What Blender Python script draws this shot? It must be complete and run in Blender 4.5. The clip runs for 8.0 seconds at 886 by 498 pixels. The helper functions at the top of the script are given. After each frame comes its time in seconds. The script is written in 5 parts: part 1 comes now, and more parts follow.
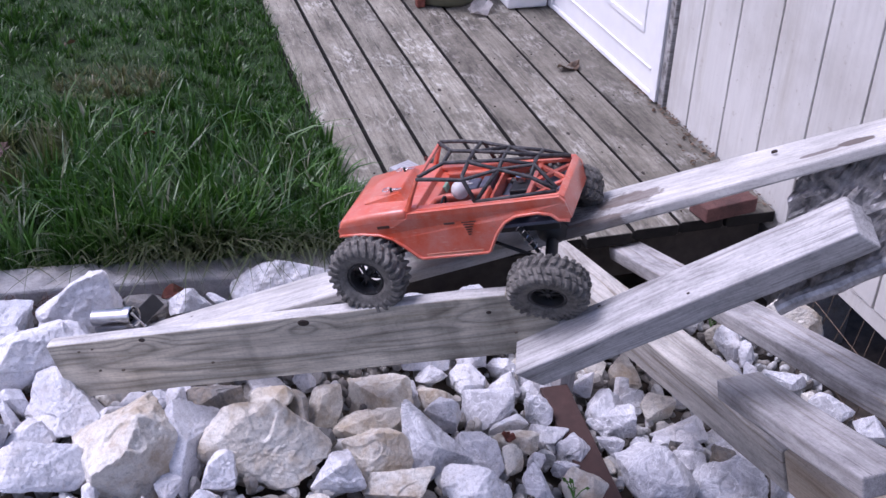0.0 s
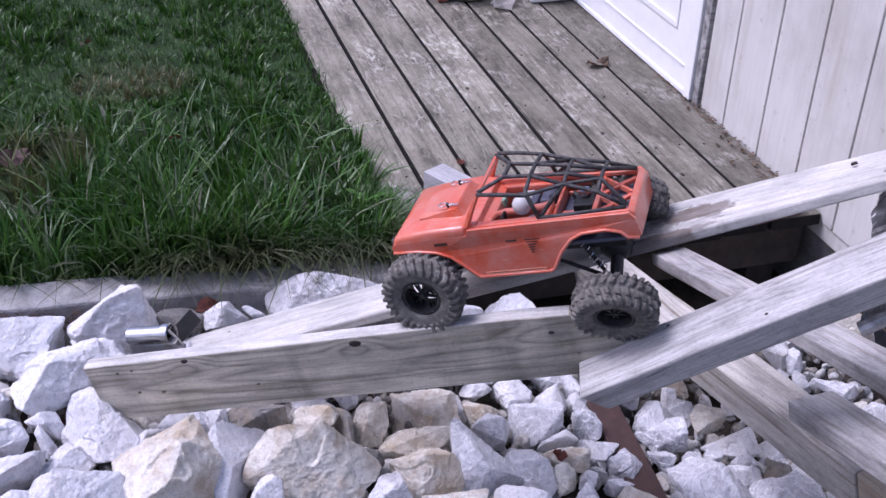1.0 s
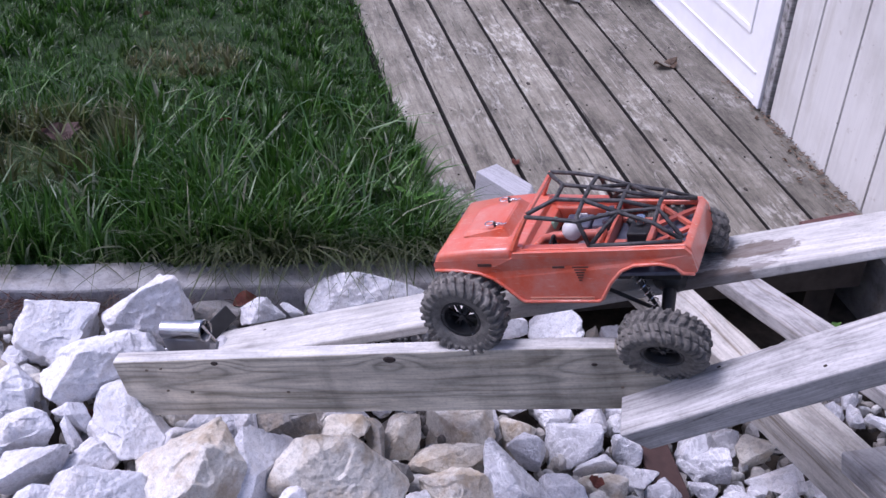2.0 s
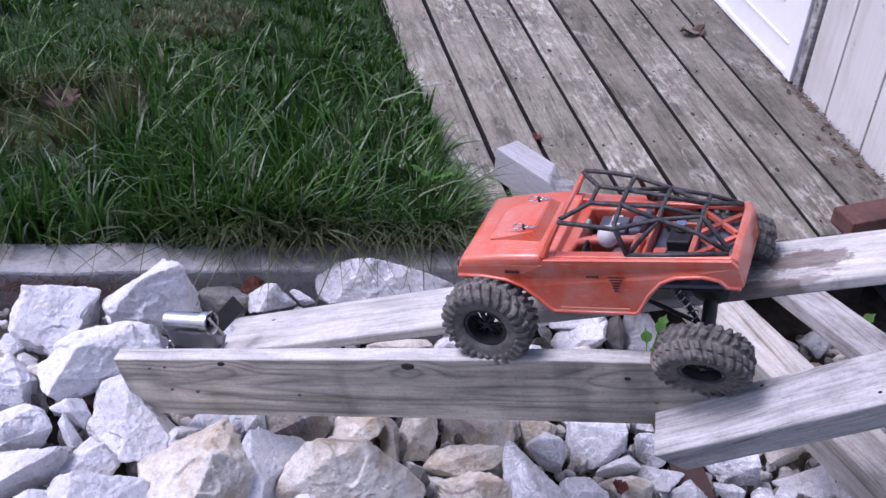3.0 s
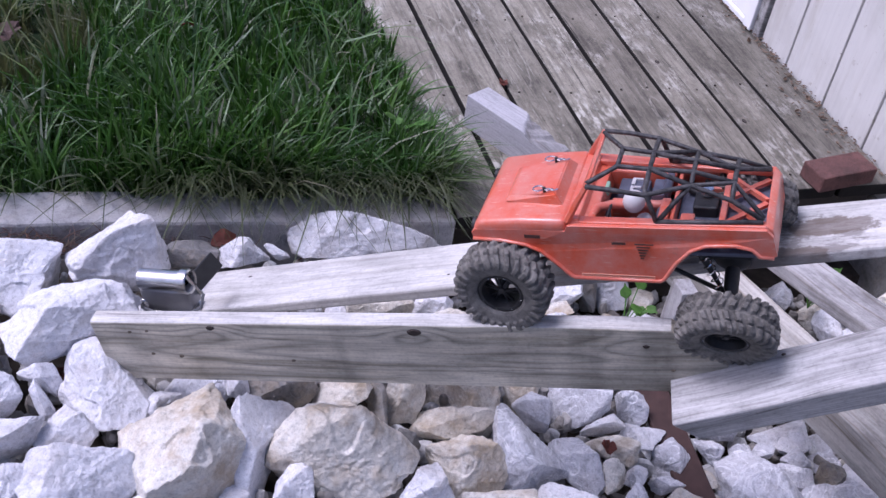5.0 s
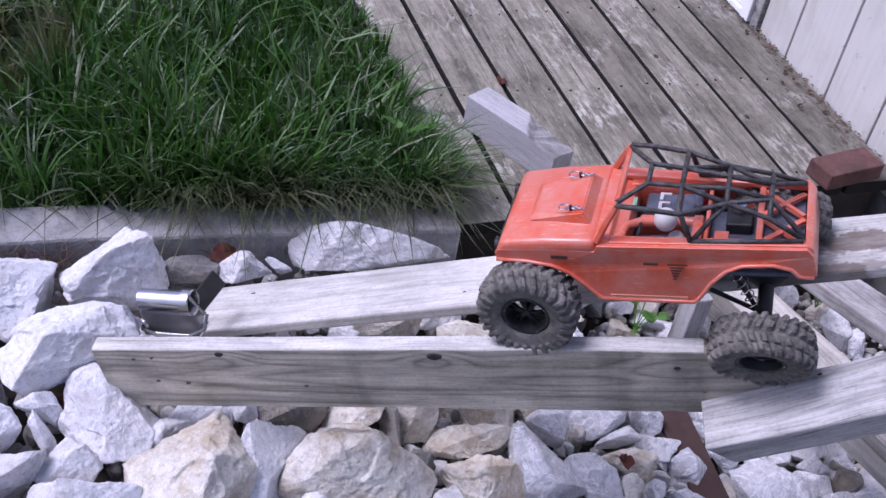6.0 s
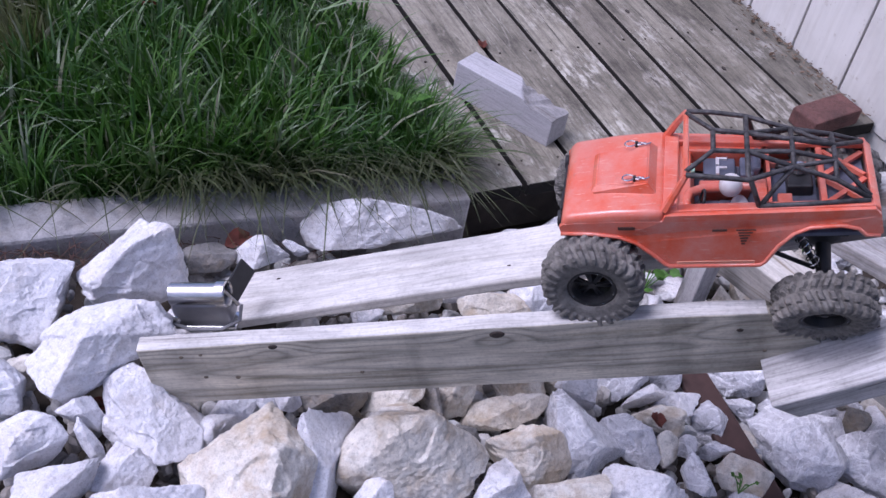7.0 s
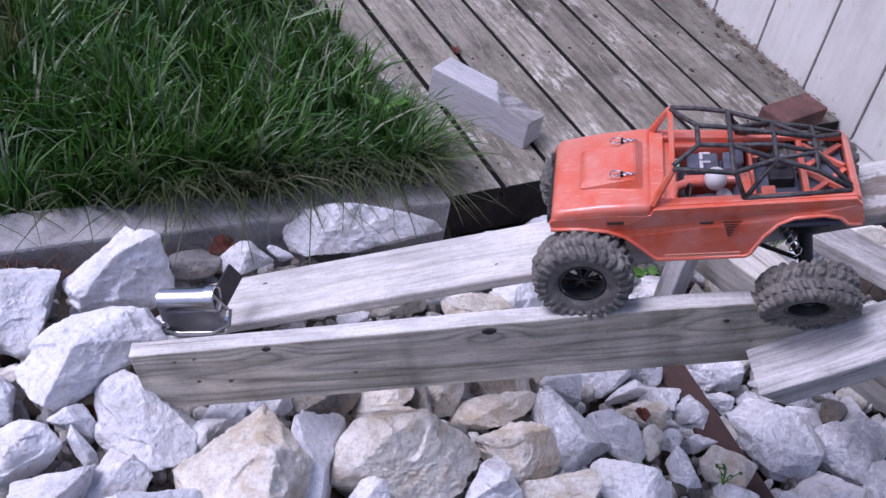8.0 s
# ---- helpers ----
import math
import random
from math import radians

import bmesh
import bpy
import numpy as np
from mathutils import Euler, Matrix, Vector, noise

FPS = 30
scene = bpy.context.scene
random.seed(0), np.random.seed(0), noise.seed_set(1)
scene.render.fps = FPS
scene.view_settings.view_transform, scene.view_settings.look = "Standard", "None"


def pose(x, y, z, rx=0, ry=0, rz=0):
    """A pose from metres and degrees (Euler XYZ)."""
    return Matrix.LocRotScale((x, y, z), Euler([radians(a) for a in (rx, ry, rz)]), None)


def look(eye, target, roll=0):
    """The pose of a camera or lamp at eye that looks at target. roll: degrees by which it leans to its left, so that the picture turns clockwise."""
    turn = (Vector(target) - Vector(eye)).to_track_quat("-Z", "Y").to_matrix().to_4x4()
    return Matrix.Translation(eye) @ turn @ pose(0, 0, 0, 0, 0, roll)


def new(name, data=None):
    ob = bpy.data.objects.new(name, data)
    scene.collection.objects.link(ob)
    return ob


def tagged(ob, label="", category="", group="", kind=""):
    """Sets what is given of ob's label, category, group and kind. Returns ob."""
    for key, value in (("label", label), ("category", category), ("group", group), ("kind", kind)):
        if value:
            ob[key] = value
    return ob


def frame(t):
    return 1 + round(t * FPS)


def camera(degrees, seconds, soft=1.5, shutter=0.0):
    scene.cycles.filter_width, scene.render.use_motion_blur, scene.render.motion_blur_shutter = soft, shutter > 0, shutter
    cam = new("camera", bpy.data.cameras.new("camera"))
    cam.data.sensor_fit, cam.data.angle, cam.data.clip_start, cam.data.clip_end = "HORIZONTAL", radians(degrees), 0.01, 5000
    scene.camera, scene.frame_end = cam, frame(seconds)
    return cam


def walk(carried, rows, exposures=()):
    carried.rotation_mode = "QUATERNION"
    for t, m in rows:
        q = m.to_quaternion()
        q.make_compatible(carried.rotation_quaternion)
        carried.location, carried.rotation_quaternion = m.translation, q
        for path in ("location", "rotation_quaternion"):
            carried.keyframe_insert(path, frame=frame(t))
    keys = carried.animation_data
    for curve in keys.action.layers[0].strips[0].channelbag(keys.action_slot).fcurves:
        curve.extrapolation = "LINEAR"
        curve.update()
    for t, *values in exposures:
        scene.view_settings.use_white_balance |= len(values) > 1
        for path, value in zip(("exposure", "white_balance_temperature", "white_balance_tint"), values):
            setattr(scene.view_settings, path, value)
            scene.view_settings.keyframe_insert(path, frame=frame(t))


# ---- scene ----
cam = camera(43.8, 8.0)
PATH = [
    (0, (-1.729, -2.362, 1.521), (-1.226, -0.729, 0.481), 1.9),
    (0.5, (-1.776, -2.285, 1.522), (-1.25, -0.666, 0.472), 1.9),
    (1, (-1.805, -2.228, 1.516), (-1.299, -0.609, 0.456), 1.6),
    (1.5, (-1.763, -2.183, 1.527), (-1.327, -0.557, 0.445), 2.5),
    (3, (-1.757, -1.958, 1.54), (-1.367, -0.398, 0.351), 4.4),
    (3.5, (-1.847, -1.881, 1.526), (-1.38, -0.387, 0.281), 6.2),
    (4, (-1.909, -1.843, 1.514), (-1.388, -0.384, 0.249), 6.8),
    (4.5, (-1.909, -1.832, 1.51), (-1.334, -0.393, 0.246), 9.0),
    (5.8, (-1.915, -1.747, 1.503), (-1.371, -0.314, 0.218), 10.2),
    (6, (-1.954, -1.71, 1.499), (-1.343, -0.308, 0.21), 9.8),
    (6.5, (-2.072, -1.627, 1.494), (-1.359, -0.264, 0.216), 11.9),
    (7, (-2.162, -1.591, 1.484), (-1.395, -0.308, 0.157), 11.1),
    (7.5, (-2.207, -1.588, 1.476), (-1.394, -0.331, 0.15), 11.2),
    (8, (-2.219, -1.597, 1.476), (-1.379, -0.33, 0.175), 11.6),
]
walk(cam, [(t, look(eye, target, roll)) for t, eye, target, roll in PATH],
     exposures=[(0, 0.08, 5430, 30), (4, 0.04, 5400, 30), (8, -0.06, 5360, 30)])
# ---- world, sun, exposure ----
world = bpy.data.worlds.new("overcast_sky")
scene.world = world
world.use_nodes = True
wn = world.node_tree.nodes
sky = wn.new("ShaderNodeTexSky")
sky.sky_type = "NISHITA"
sky.sun_disc = False
sky.sun_elevation = radians(48)
sky.sun_rotation = radians(-69)
sky.dust_density = 4.0
wn["Background"].inputs["Strength"].default_value = 0.118
world.node_tree.links.new(sky.outputs[0], wn["Background"].inputs["Color"])
sun = new("sun", bpy.data.lights.new("sun", "SUN"))
sun.data.energy = 2.35
sun.data.angle = radians(24)
sun.data.color = (1.0, 0.96, 0.9)
sun.matrix_world = look((-2.4, 0.9, 4.4), (0, 0, 0))


# ---- materials ----
def material(name):
    m = bpy.data.materials.new(name)
    m.use_nodes = True
    nt = m.node_tree
    return m, nt, nt.nodes["Principled BSDF"]


def node(nt, kind, **inputs):
    n = nt.nodes.new(kind)
    for key, value in inputs.items():
        n.inputs[key].default_value = value
    return n


def coords(nt, scale=(1, 1, 1), where="Object"):
    tc = nt.nodes.new("ShaderNodeTexCoord")
    mp = nt.nodes.new("ShaderNodeMapping")
    mp.inputs["Scale"].default_value = scale
    nt.links.new(tc.outputs[where], mp.inputs["Vector"])
    return mp.outputs["Vector"]


def shifted(nt, vec, amount=7.0):
    """Moves a texture by the object's own random number, so that repeats differ."""
    info = nt.nodes.new("ShaderNodeObjectInfo")
    mul = nt.nodes.new("ShaderNodeMath")
    mul.operation = "MULTIPLY"
    mul.inputs[1].default_value = amount
    nt.links.new(info.outputs["Random"], mul.inputs[0])
    add = nt.nodes.new("ShaderNodeVectorMath")
    add.operation = "ADD"
    nt.links.new(vec, add.inputs[0])
    nt.links.new(mul.outputs[0], add.inputs[1])
    return add.outputs[0]


def noise_tex(nt, vec, scale, detail=6.0, rough=0.6, distort=0.0):
    n = node(nt, "ShaderNodeTexNoise", Scale=scale, Detail=detail, Roughness=rough, Distortion=distort)
    nt.links.new(vec, n.inputs["Vector"])
    return n.outputs["Fac"]


def ramp(nt, fac, stops):
    r = nt.nodes.new("ShaderNodeValToRGB")
    e = r.color_ramp.elements
    while len(e) < len(stops):
        e.new(0.5)
    for k, (p, c) in enumerate(stops):
        e[k].position = p
        e[k].color = (*c, 1) if len(c) == 3 else c
    nt.links.new(fac, r.inputs["Fac"])
    return r.outputs["Color"]


def grey(v):
    return (v, v, v)


def mix(nt, fac, a, b, how="MIX"):
    m = nt.nodes.new("ShaderNodeMix")
    m.data_type = "RGBA"
    m.blend_type = how
    for sock, val in ((m.inputs["Factor"], fac), (m.inputs["A"], a), (m.inputs["B"], b)):
        if isinstance(val, (int, float)):
            sock.default_value = val
        elif isinstance(val, tuple):
            sock.default_value = (*val, 1)
        else:
            nt.links.new(val, sock)
    return m.outputs["Result"]


def bump(nt, bsdf, height, strength=0.4, distance=0.003):
    b = node(nt, "ShaderNodeBump", Strength=strength, Distance=distance)
    nt.links.new(height, b.inputs["Height"])
    nt.links.new(b.outputs["Normal"], bsdf.inputs["Normal"])


def spot(nt, where, size, ragged=0.25, strength=1.0, scale=30.0):
    """A blot of the given half sizes round a point of the object, soft or ragged at its rim."""
    tc = nt.nodes.new("ShaderNodeTexCoord")
    off = nt.nodes.new("ShaderNodeVectorMath")
    off.operation = "SUBTRACT"
    off.inputs[1].default_value = where
    nt.links.new(tc.outputs["Object"], off.inputs[0])
    fit_in = nt.nodes.new("ShaderNodeVectorMath")
    fit_in.operation = "DIVIDE"
    fit_in.inputs[1].default_value = size
    nt.links.new(off.outputs[0], fit_in.inputs[0])
    ln = nt.nodes.new("ShaderNodeVectorMath")
    ln.operation = "LENGTH"
    nt.links.new(fit_in.outputs[0], ln.inputs[0])
    far = ln.outputs["Value"]
    if ragged:
        wob = nt.nodes.new("ShaderNodeMath")
        wob.operation = "MULTIPLY_ADD"
        wob.inputs[1].default_value = -4.0 * ragged
        nt.links.new(noise_tex(nt, tc.outputs["Object"], scale, 6, 0.7), wob.inputs[0])
        nt.links.new(far, wob.inputs[2])
        far = wob.outputs[0]
    fall = nt.nodes.new("ShaderNodeMapRange")
    fall.interpolation_type = "SMOOTHSTEP"
    fall.inputs["From Min"].default_value = 1.0 - 2.0 * ragged
    fall.inputs["From Max"].default_value = 0.0 if not ragged else 0.82 - 2.0 * ragged
    fall.inputs["To Min"].default_value = 0.0
    fall.inputs["To Max"].default_value = strength
    nt.links.new(far, fall.inputs["Value"])
    return fall.outputs[0]


def sum_of(nt, a, b):
    m = nt.nodes.new("ShaderNodeMath")
    m.operation = "ADD"
    nt.links.new(a, m.inputs[0])
    nt.links.new(b, m.inputs[1])
    return m.outputs[0]


def weathered_wood(name, light, mid, dark, grain=1.0, stain=0.5, crack=0.6, bands=0.0, count=26.0, whorls=()):
    """Grey weathered softwood, grain along the local x axis: growth rings, fine fibres, dark checks and stains."""
    m, nt, bsdf = material(name)
    v = shifted(nt, coords(nt, (1.0, 1.0, 1.0)))

    def stretched(sx, sy, vec=v):
        mp = nt.nodes.new("ShaderNodeMapping")
        mp.inputs["Scale"].default_value = (sx, sy, sy)
        nt.links.new(vec, mp.inputs["Vector"])
        return mp.outputs[0]

    wob = nt.nodes.new("ShaderNodeTexNoise")
    wob.inputs["Scale"].default_value = 1.0
    nt.links.new(stretched(2.2, 7.0), wob.inputs["Vector"])
    bent = nt.nodes.new("ShaderNodeVectorMath")
    bent.operation = "MULTIPLY_ADD"
    bent.inputs[1].default_value = (0.0, 0.055, 0.055)
    nt.links.new(wob.outputs["Color"], bent.inputs[0])
    nt.links.new(v, bent.inputs[2])
    rings = noise_tex(nt, stretched(1.4, 62 * grain, bent.outputs[0]), 1.0, 4, 0.6)
    streak = noise_tex(nt, stretched(9, 420, bent.outputs[0]), 1.0, 3, 0.6)
    check = noise_tex(nt, stretched(5.0, 150, bent.outputs[0]), 1.0, 3, 0.55)
    blot = noise_tex(nt, stretched(5, 11), 1.0, 8, 0.7)
    speck = noise_tex(nt, v, 160, 3, 0.6)
    c = ramp(nt, rings, [(0.33, dark), (0.45, mid), (0.62, light)])
    if bands:
        # growth rings as the contour lines of a slow swell along the grain
        swell = noise_tex(nt, stretched(0.5, 9 * grain, bent.outputs[0]), 1.0, 1.5, 0.4)
        for wx, wz, amount, wide in whorls:
            swell = sum_of(nt, swell, spot(nt, (wx, 0.0, wz), (wide * 2.6, 9.0, wide), 0.0, amount))
        many = nt.nodes.new("ShaderNodeMath")
        many.operation = "MULTIPLY"
        many.inputs[1].default_value = count
        fold = nt.nodes.new("ShaderNodeMath")
        fold.operation = "FRACT"
        nt.links.new(swell, many.inputs[0])
        nt.links.new(many.outputs[0], fold.inputs[0])
        c = mix(nt, bands, c, ramp(nt, fold.outputs[0], [(0.0, grey(0.42)), (0.16, grey(0.8)), (0.45, grey(1.0)), (0.8, grey(0.8)), (1.0, grey(0.42))]), "MULTIPLY")
    c = mix(nt, 0.42, c, ramp(nt, streak, [(0.32, grey(0.45)), (0.55, grey(1.0))]), "MULTIPLY")
    c = mix(nt, stain, c, ramp(nt, blot, [(0.36, grey(0.32)), (0.56, grey(1.0))]), "MULTIPLY")
    if whorls:
        # upright lighter and darker bands down the face
        upright_bands = nt.nodes.new("ShaderNodeMapping")
        upright_bands.inputs["Scale"].default_value = (11.0, 1.0, 1.6)
        nt.links.new(v, upright_bands.inputs["Vector"])
        c = mix(nt, 0.75, c, ramp(nt, noise_tex(nt, upright_bands.outputs[0], 1.0, 3, 0.5), [(0.36, grey(0.62)), (0.47, grey(0.95)), (0.62, grey(1.1))]), "MULTIPLY")
    c = mix(nt, 0.35, c, ramp(nt, speck, [(0.3, grey(0.5)), (0.5, grey(1.0))]), "MULTIPLY")
    c = mix(nt, crack, c, ramp(nt, check, [(0.27, grey(0.12)), (0.34, grey(1.0))]), "MULTIPLY")
    tone = nt.nodes.new("ShaderNodeObjectInfo")
    c = mix(nt, 0.5, c, ramp(nt, tone.outputs["Random"], [(0.0, grey(0.7)), (1.0, grey(1.0))]), "MULTIPLY")
    nt.links.new(c, bsdf.inputs["Base Color"])
    bsdf.inputs["Roughness"].default_value = 0.85
    h = mix(nt, 0.5, mix(nt, 0.4, rings, streak), ramp(nt, check, [(0.27, grey(0.0)), (0.34, grey(1.0))]))
    bump(nt, bsdf, h, 0.7, 0.002)
    return m


def deck_wood(name="weathered_deck_wood", tone_scale=1.0):
    """Trodden deck boards: grey-brown, blotched, finely fibred, with pale scuffs."""
    m, nt, bsdf = material(name)
    v = shifted(nt, coords(nt), 9.0)

    def stretched(sx, sy, turn=0.0):
        mp = nt.nodes.new("ShaderNodeMapping")
        mp.inputs["Scale"].default_value = (sx, sy, sy)
        mp.inputs["Rotation"].default_value = (0, 0, turn)
        nt.links.new(v, mp.inputs["Vector"])
        return mp.outputs[0]

    blot = noise_tex(nt, stretched(3.5, 9), 1.0, 9, 0.74)
    rings = noise_tex(nt, stretched(2.2, 60), 1.0, 5, 0.6, 0.9)
    fibre = noise_tex(nt, stretched(26, 330), 1.0, 4, 0.65)
    crack = noise_tex(nt, stretched(4, 120), 1.0, 3, 0.5)
    speck = noise_tex(nt, v, 170, 4, 0.65)
    dirt = noise_tex(nt, v, 34, 6, 0.75)
    c = ramp(nt, blot, [(0.34, (0.10, 0.09, 0.073)), (0.48, (0.235, 0.215, 0.175)), (0.64, (0.35, 0.325, 0.27))])
    c = mix(nt, 0.6, c, ramp(nt, rings, [(0.36, grey(0.45)), (0.52, grey(1.0))]), "MULTIPLY")
    c = mix(nt, 0.42, c, ramp(nt, fibre, [(0.34, grey(0.45)), (0.52, grey(1.0))]), "MULTIPLY")
    c = mix(nt, 0.35, c, ramp(nt, speck, [(0.34, grey(0.3)), (0.46, grey(1.0))]), "MULTIPLY")
    c = mix(nt, 0.45, c, ramp(nt, dirt, [(0.34, grey(0.35)), (0.46, grey(1.0))]), "MULTIPLY")
    c = mix(nt, 0.8, c, ramp(nt, crack, [(0.30, grey(0.15)), (0.35, grey(1.0))]), "MULTIPLY")
    where = ramp(nt, noise_tex(nt, v, 4.5, 4, 0.65), [(0.5, grey(0.0)), (0.62, grey(1.0))])
    worn = ramp(nt, noise_tex(nt, v, 3.1, 4, 0.65), [(0.42, grey(0.0)), (0.56, grey(1.0))])
    broken = ramp(nt, noise_tex(nt, v, 24, 5, 0.7), [(0.44, grey(0.0)), (0.56, grey(1.0))])
    for turn, wide, count in ((0.55, 8, 9.0), (-0.75, 7, 8.0), (1.25, 9, 7.0), (0.12, 12, 9.0)):
        # long thin scratches: the contour lines of a slow swell
        many = nt.nodes.new("ShaderNodeMath")
        many.operation = "MULTIPLY"
        many.inputs[1].default_value = count
        fold = nt.nodes.new("ShaderNodeMath")
        fold.operation = "FRACT"
        nt.links.new(noise_tex(nt, stretched(0.8, wide, turn), 1.0, 1.0, 0.4), many.inputs[0])
        nt.links.new(many.outputs[0], fold.inputs[0])
        line = ramp(nt, fold.outputs[0], [(0.0, grey(0.42)), (0.035, grey(0.0)), (0.965, grey(0.0)), (1.0, grey(0.42))])
        lit = mix(nt, 1.0, mix(nt, 1.0, line, worn, "MULTIPLY"), broken, "MULTIPLY")
        c = mix(nt, lit, c, (0.62, 0.595, 0.53))
    rub = ramp(nt, noise_tex(nt, stretched(20, 60, 0.1), 1.0, 5, 0.7), [(0.48, grey(0.0)), (0.60, grey(0.75))])
    c = mix(nt, mix(nt, 1.0, rub, where, "MULTIPLY"), c, (0.56, 0.54, 0.49))
    tone = nt.nodes.new("ShaderNodeObjectInfo")
    c = mix(nt, 1.0, c, ramp(nt, tone.outputs["Random"], [(0.0, (0.78 * tone_scale, 0.765 * tone_scale, 0.74 * tone_scale)), (1.0, (tone_scale, tone_scale, tone_scale * 0.97))]), "MULTIPLY")
    nt.links.new(c, bsdf.inputs["Base Color"])
    bsdf.inputs["Roughness"].default_value = 0.85
    bump(nt, bsdf, mix(nt, 0.5, rings, fibre), 0.6, 0.002)
    return m


def plain(name, colour, rough=0.5, metal=0.0, vary=0.25, scale=40, bumpy=0.15, coat=0.0):
    m, nt, bsdf = material(name)
    v = coords(nt)
    n = noise_tex(nt, v, scale, 6, 0.6)
    c = ramp(nt, n, [(0.3, tuple(x * (1 - vary) for x in colour)), (0.7, tuple(min(1, x * (1 + vary * 0.6)) for x in colour))])
    nt.links.new(c, bsdf.inputs["Base Color"])
    bsdf.inputs["Roughness"].default_value = rough
    bsdf.inputs["Metallic"].default_value = metal
    bsdf.inputs["Coat Weight"].default_value = coat
    if bumpy:
        bump(nt, bsdf, n, bumpy, 0.001)
    return m


def stone_material(name, light, mid, dark, vein, tan):
    m, nt, bsdf = material(name)
    v = shifted(nt, coords(nt), 11.0)
    big = noise_tex(nt, v, 11, 6, 0.62, 0.4)
    small = noise_tex(nt, v, 75, 8, 0.7)
    c = ramp(nt, big, [(0.28, dark), (0.44, mid), (0.6, light)])
    c = mix(nt, 0.6, c, ramp(nt, small, [(0.3, grey(0.5)), (0.52, grey(1.0))]), "MULTIPLY")
    fine = noise_tex(nt, v, 300, 3, 0.6)
    c = mix(nt, 0.25, c, ramp(nt, fine, [(0.32, grey(0.5)), (0.5, grey(1.0))]), "MULTIPLY")
    stain = noise_tex(nt, v, 14, 5, 0.7)
    c = mix(nt, ramp(nt, stain, [(0.48, grey(0.0)), (0.66, grey(tan))]), c, (0.46, 0.355, 0.225))
    if vein:
        w = node(nt, "ShaderNodeTexNoise", Scale=16.0, Detail=4.0, Roughness=0.6, Distortion=1.2)
        nt.links.new(v, w.inputs["Vector"])
        c = mix(nt, ramp(nt, w.outputs["Fac"], [(0.465, grey(0.0)), (0.5, grey(vein)), (0.535, grey(0.0))]), c, (0.88, 0.88, 0.90))
    nt.links.new(c, bsdf.inputs["Base Color"])
    bsdf.inputs["Roughness"].default_value = 0.85
    pits = ramp(nt, noise_tex(nt, v, 130, 5, 0.75), [(0.30, grey(0.55)), (0.44, grey(1.0))])
    c = mix(nt, 0.5, c, pits, "MULTIPLY")
    nt.links.new(c, bsdf.inputs["Base Color"])
    bump(nt, bsdf, mix(nt, 0.45, noise_tex(nt, v, 42, 9, 0.72), small), 1.0, 0.009)
    return m


M_DECK = deck_wood()
M_DECKS = [deck_wood("pale_deck_wood", 1.18), M_DECK, deck_wood("trodden_deck_wood", 0.9), deck_wood("dirt_stained_deck_wood", 0.68)]
M_BOARD = weathered_wood("grey_lumber", (0.72, 0.675, 0.605), (0.64, 0.595, 0.525), (0.44, 0.40, 0.34), 1.2, 0.35, 0.25, 0.6)
M_FACE = weathered_wood("ringed_lumber", (0.85, 0.785, 0.64), (0.76, 0.695, 0.56), (0.52, 0.465, 0.355), 0.9, 0.5, 0.3, 0.78, 22.0,
                        ((0.5, -0.022, 0.07, 0.03), (0.154, -0.018, 0.06, 0.03), (0.86, -0.036, 0.06, 0.05)))
M_PALE = weathered_wood("pale_lumber", (0.78, 0.755, 0.72), (0.73, 0.705, 0.665), (0.60, 0.57, 0.53), 0.8, 0.45, 0.3, 0.15)
M_BEAM = weathered_wood("split_grained_lumber", (0.66, 0.645, 0.635), (0.58, 0.565, 0.555), (0.38, 0.365, 0.355), 1.6, 0.55, 0.55, 0.35)
M_CUT = weathered_wood("silvery_cut_lumber", (0.48, 0.465, 0.465), (0.42, 0.405, 0.40), (0.30, 0.28, 0.26), 1.0, 0.6, 0.4)
M_RAIL = weathered_wood("dirty_rail_lumber", (0.62, 0.59, 0.54), (0.54, 0.505, 0.45), (0.30, 0.255, 0.20), 0.9, 0.6, 0.35, 0.3)
M_SIDE = weathered_wood("two_toned_rail_lumber", (0.60, 0.585, 0.585), (0.52, 0.50, 0.49), (0.33, 0.285, 0.24), 0.8, 0.7, 0.4, 0.3)
M_DARK = plain("dark_wood", (0.06, 0.05, 0.042), 0.9, 0, 0.4, 20, 0.4)
M_FLAKED = plain("crumpled_silver_sheet", (0.46, 0.45, 0.45), 0.38, 0.25, 0.6, 55, 0.9)
M_STONE = {
    "w": stone_material("white_limestone", (0.885, 0.88, 0.905), (0.815, 0.81, 0.835), (0.62, 0.615, 0.635), 0, 0.2),
    "t": stone_material("tan_limestone", (0.86, 0.825, 0.745), (0.74, 0.69, 0.60), (0.45, 0.395, 0.315), 0, 0.75),
    "m": stone_material("veined_marble", (0.75, 0.75, 0.785), (0.66, 0.66, 0.695), (0.48, 0.48, 0.51), 1.0, 0.06),
    "d": stone_material("dark_limestone", (0.33, 0.32, 0.305), (0.24, 0.232, 0.22), (0.13, 0.125, 0.118), 0, 0.4),
}
M_EDGE = stone_material("weathered_edging_concrete", (0.56, 0.55, 0.55), (0.45, 0.44, 0.44), (0.24, 0.23, 0.225), 0, 0.2)
M_SOIL = plain("damp_soil", (0.075, 0.06, 0.046), 0.95, 0, 0.5, 30, 0.6)
M_TURF = plain("distant_turf", (0.022, 0.05, 0.009), 0.95, 0, 0.5, 9, 0.6)
M_BRICK = stone_material("red_brick", (0.17, 0.078, 0.066), (0.12, 0.056, 0.048), (0.07, 0.036, 0.032), 0, 0.0)
M_GAP_SHADE = plain("black_gap_shade", (0.012, 0.010, 0.008), 0.95, 0, 0.5, 60, 0.4)
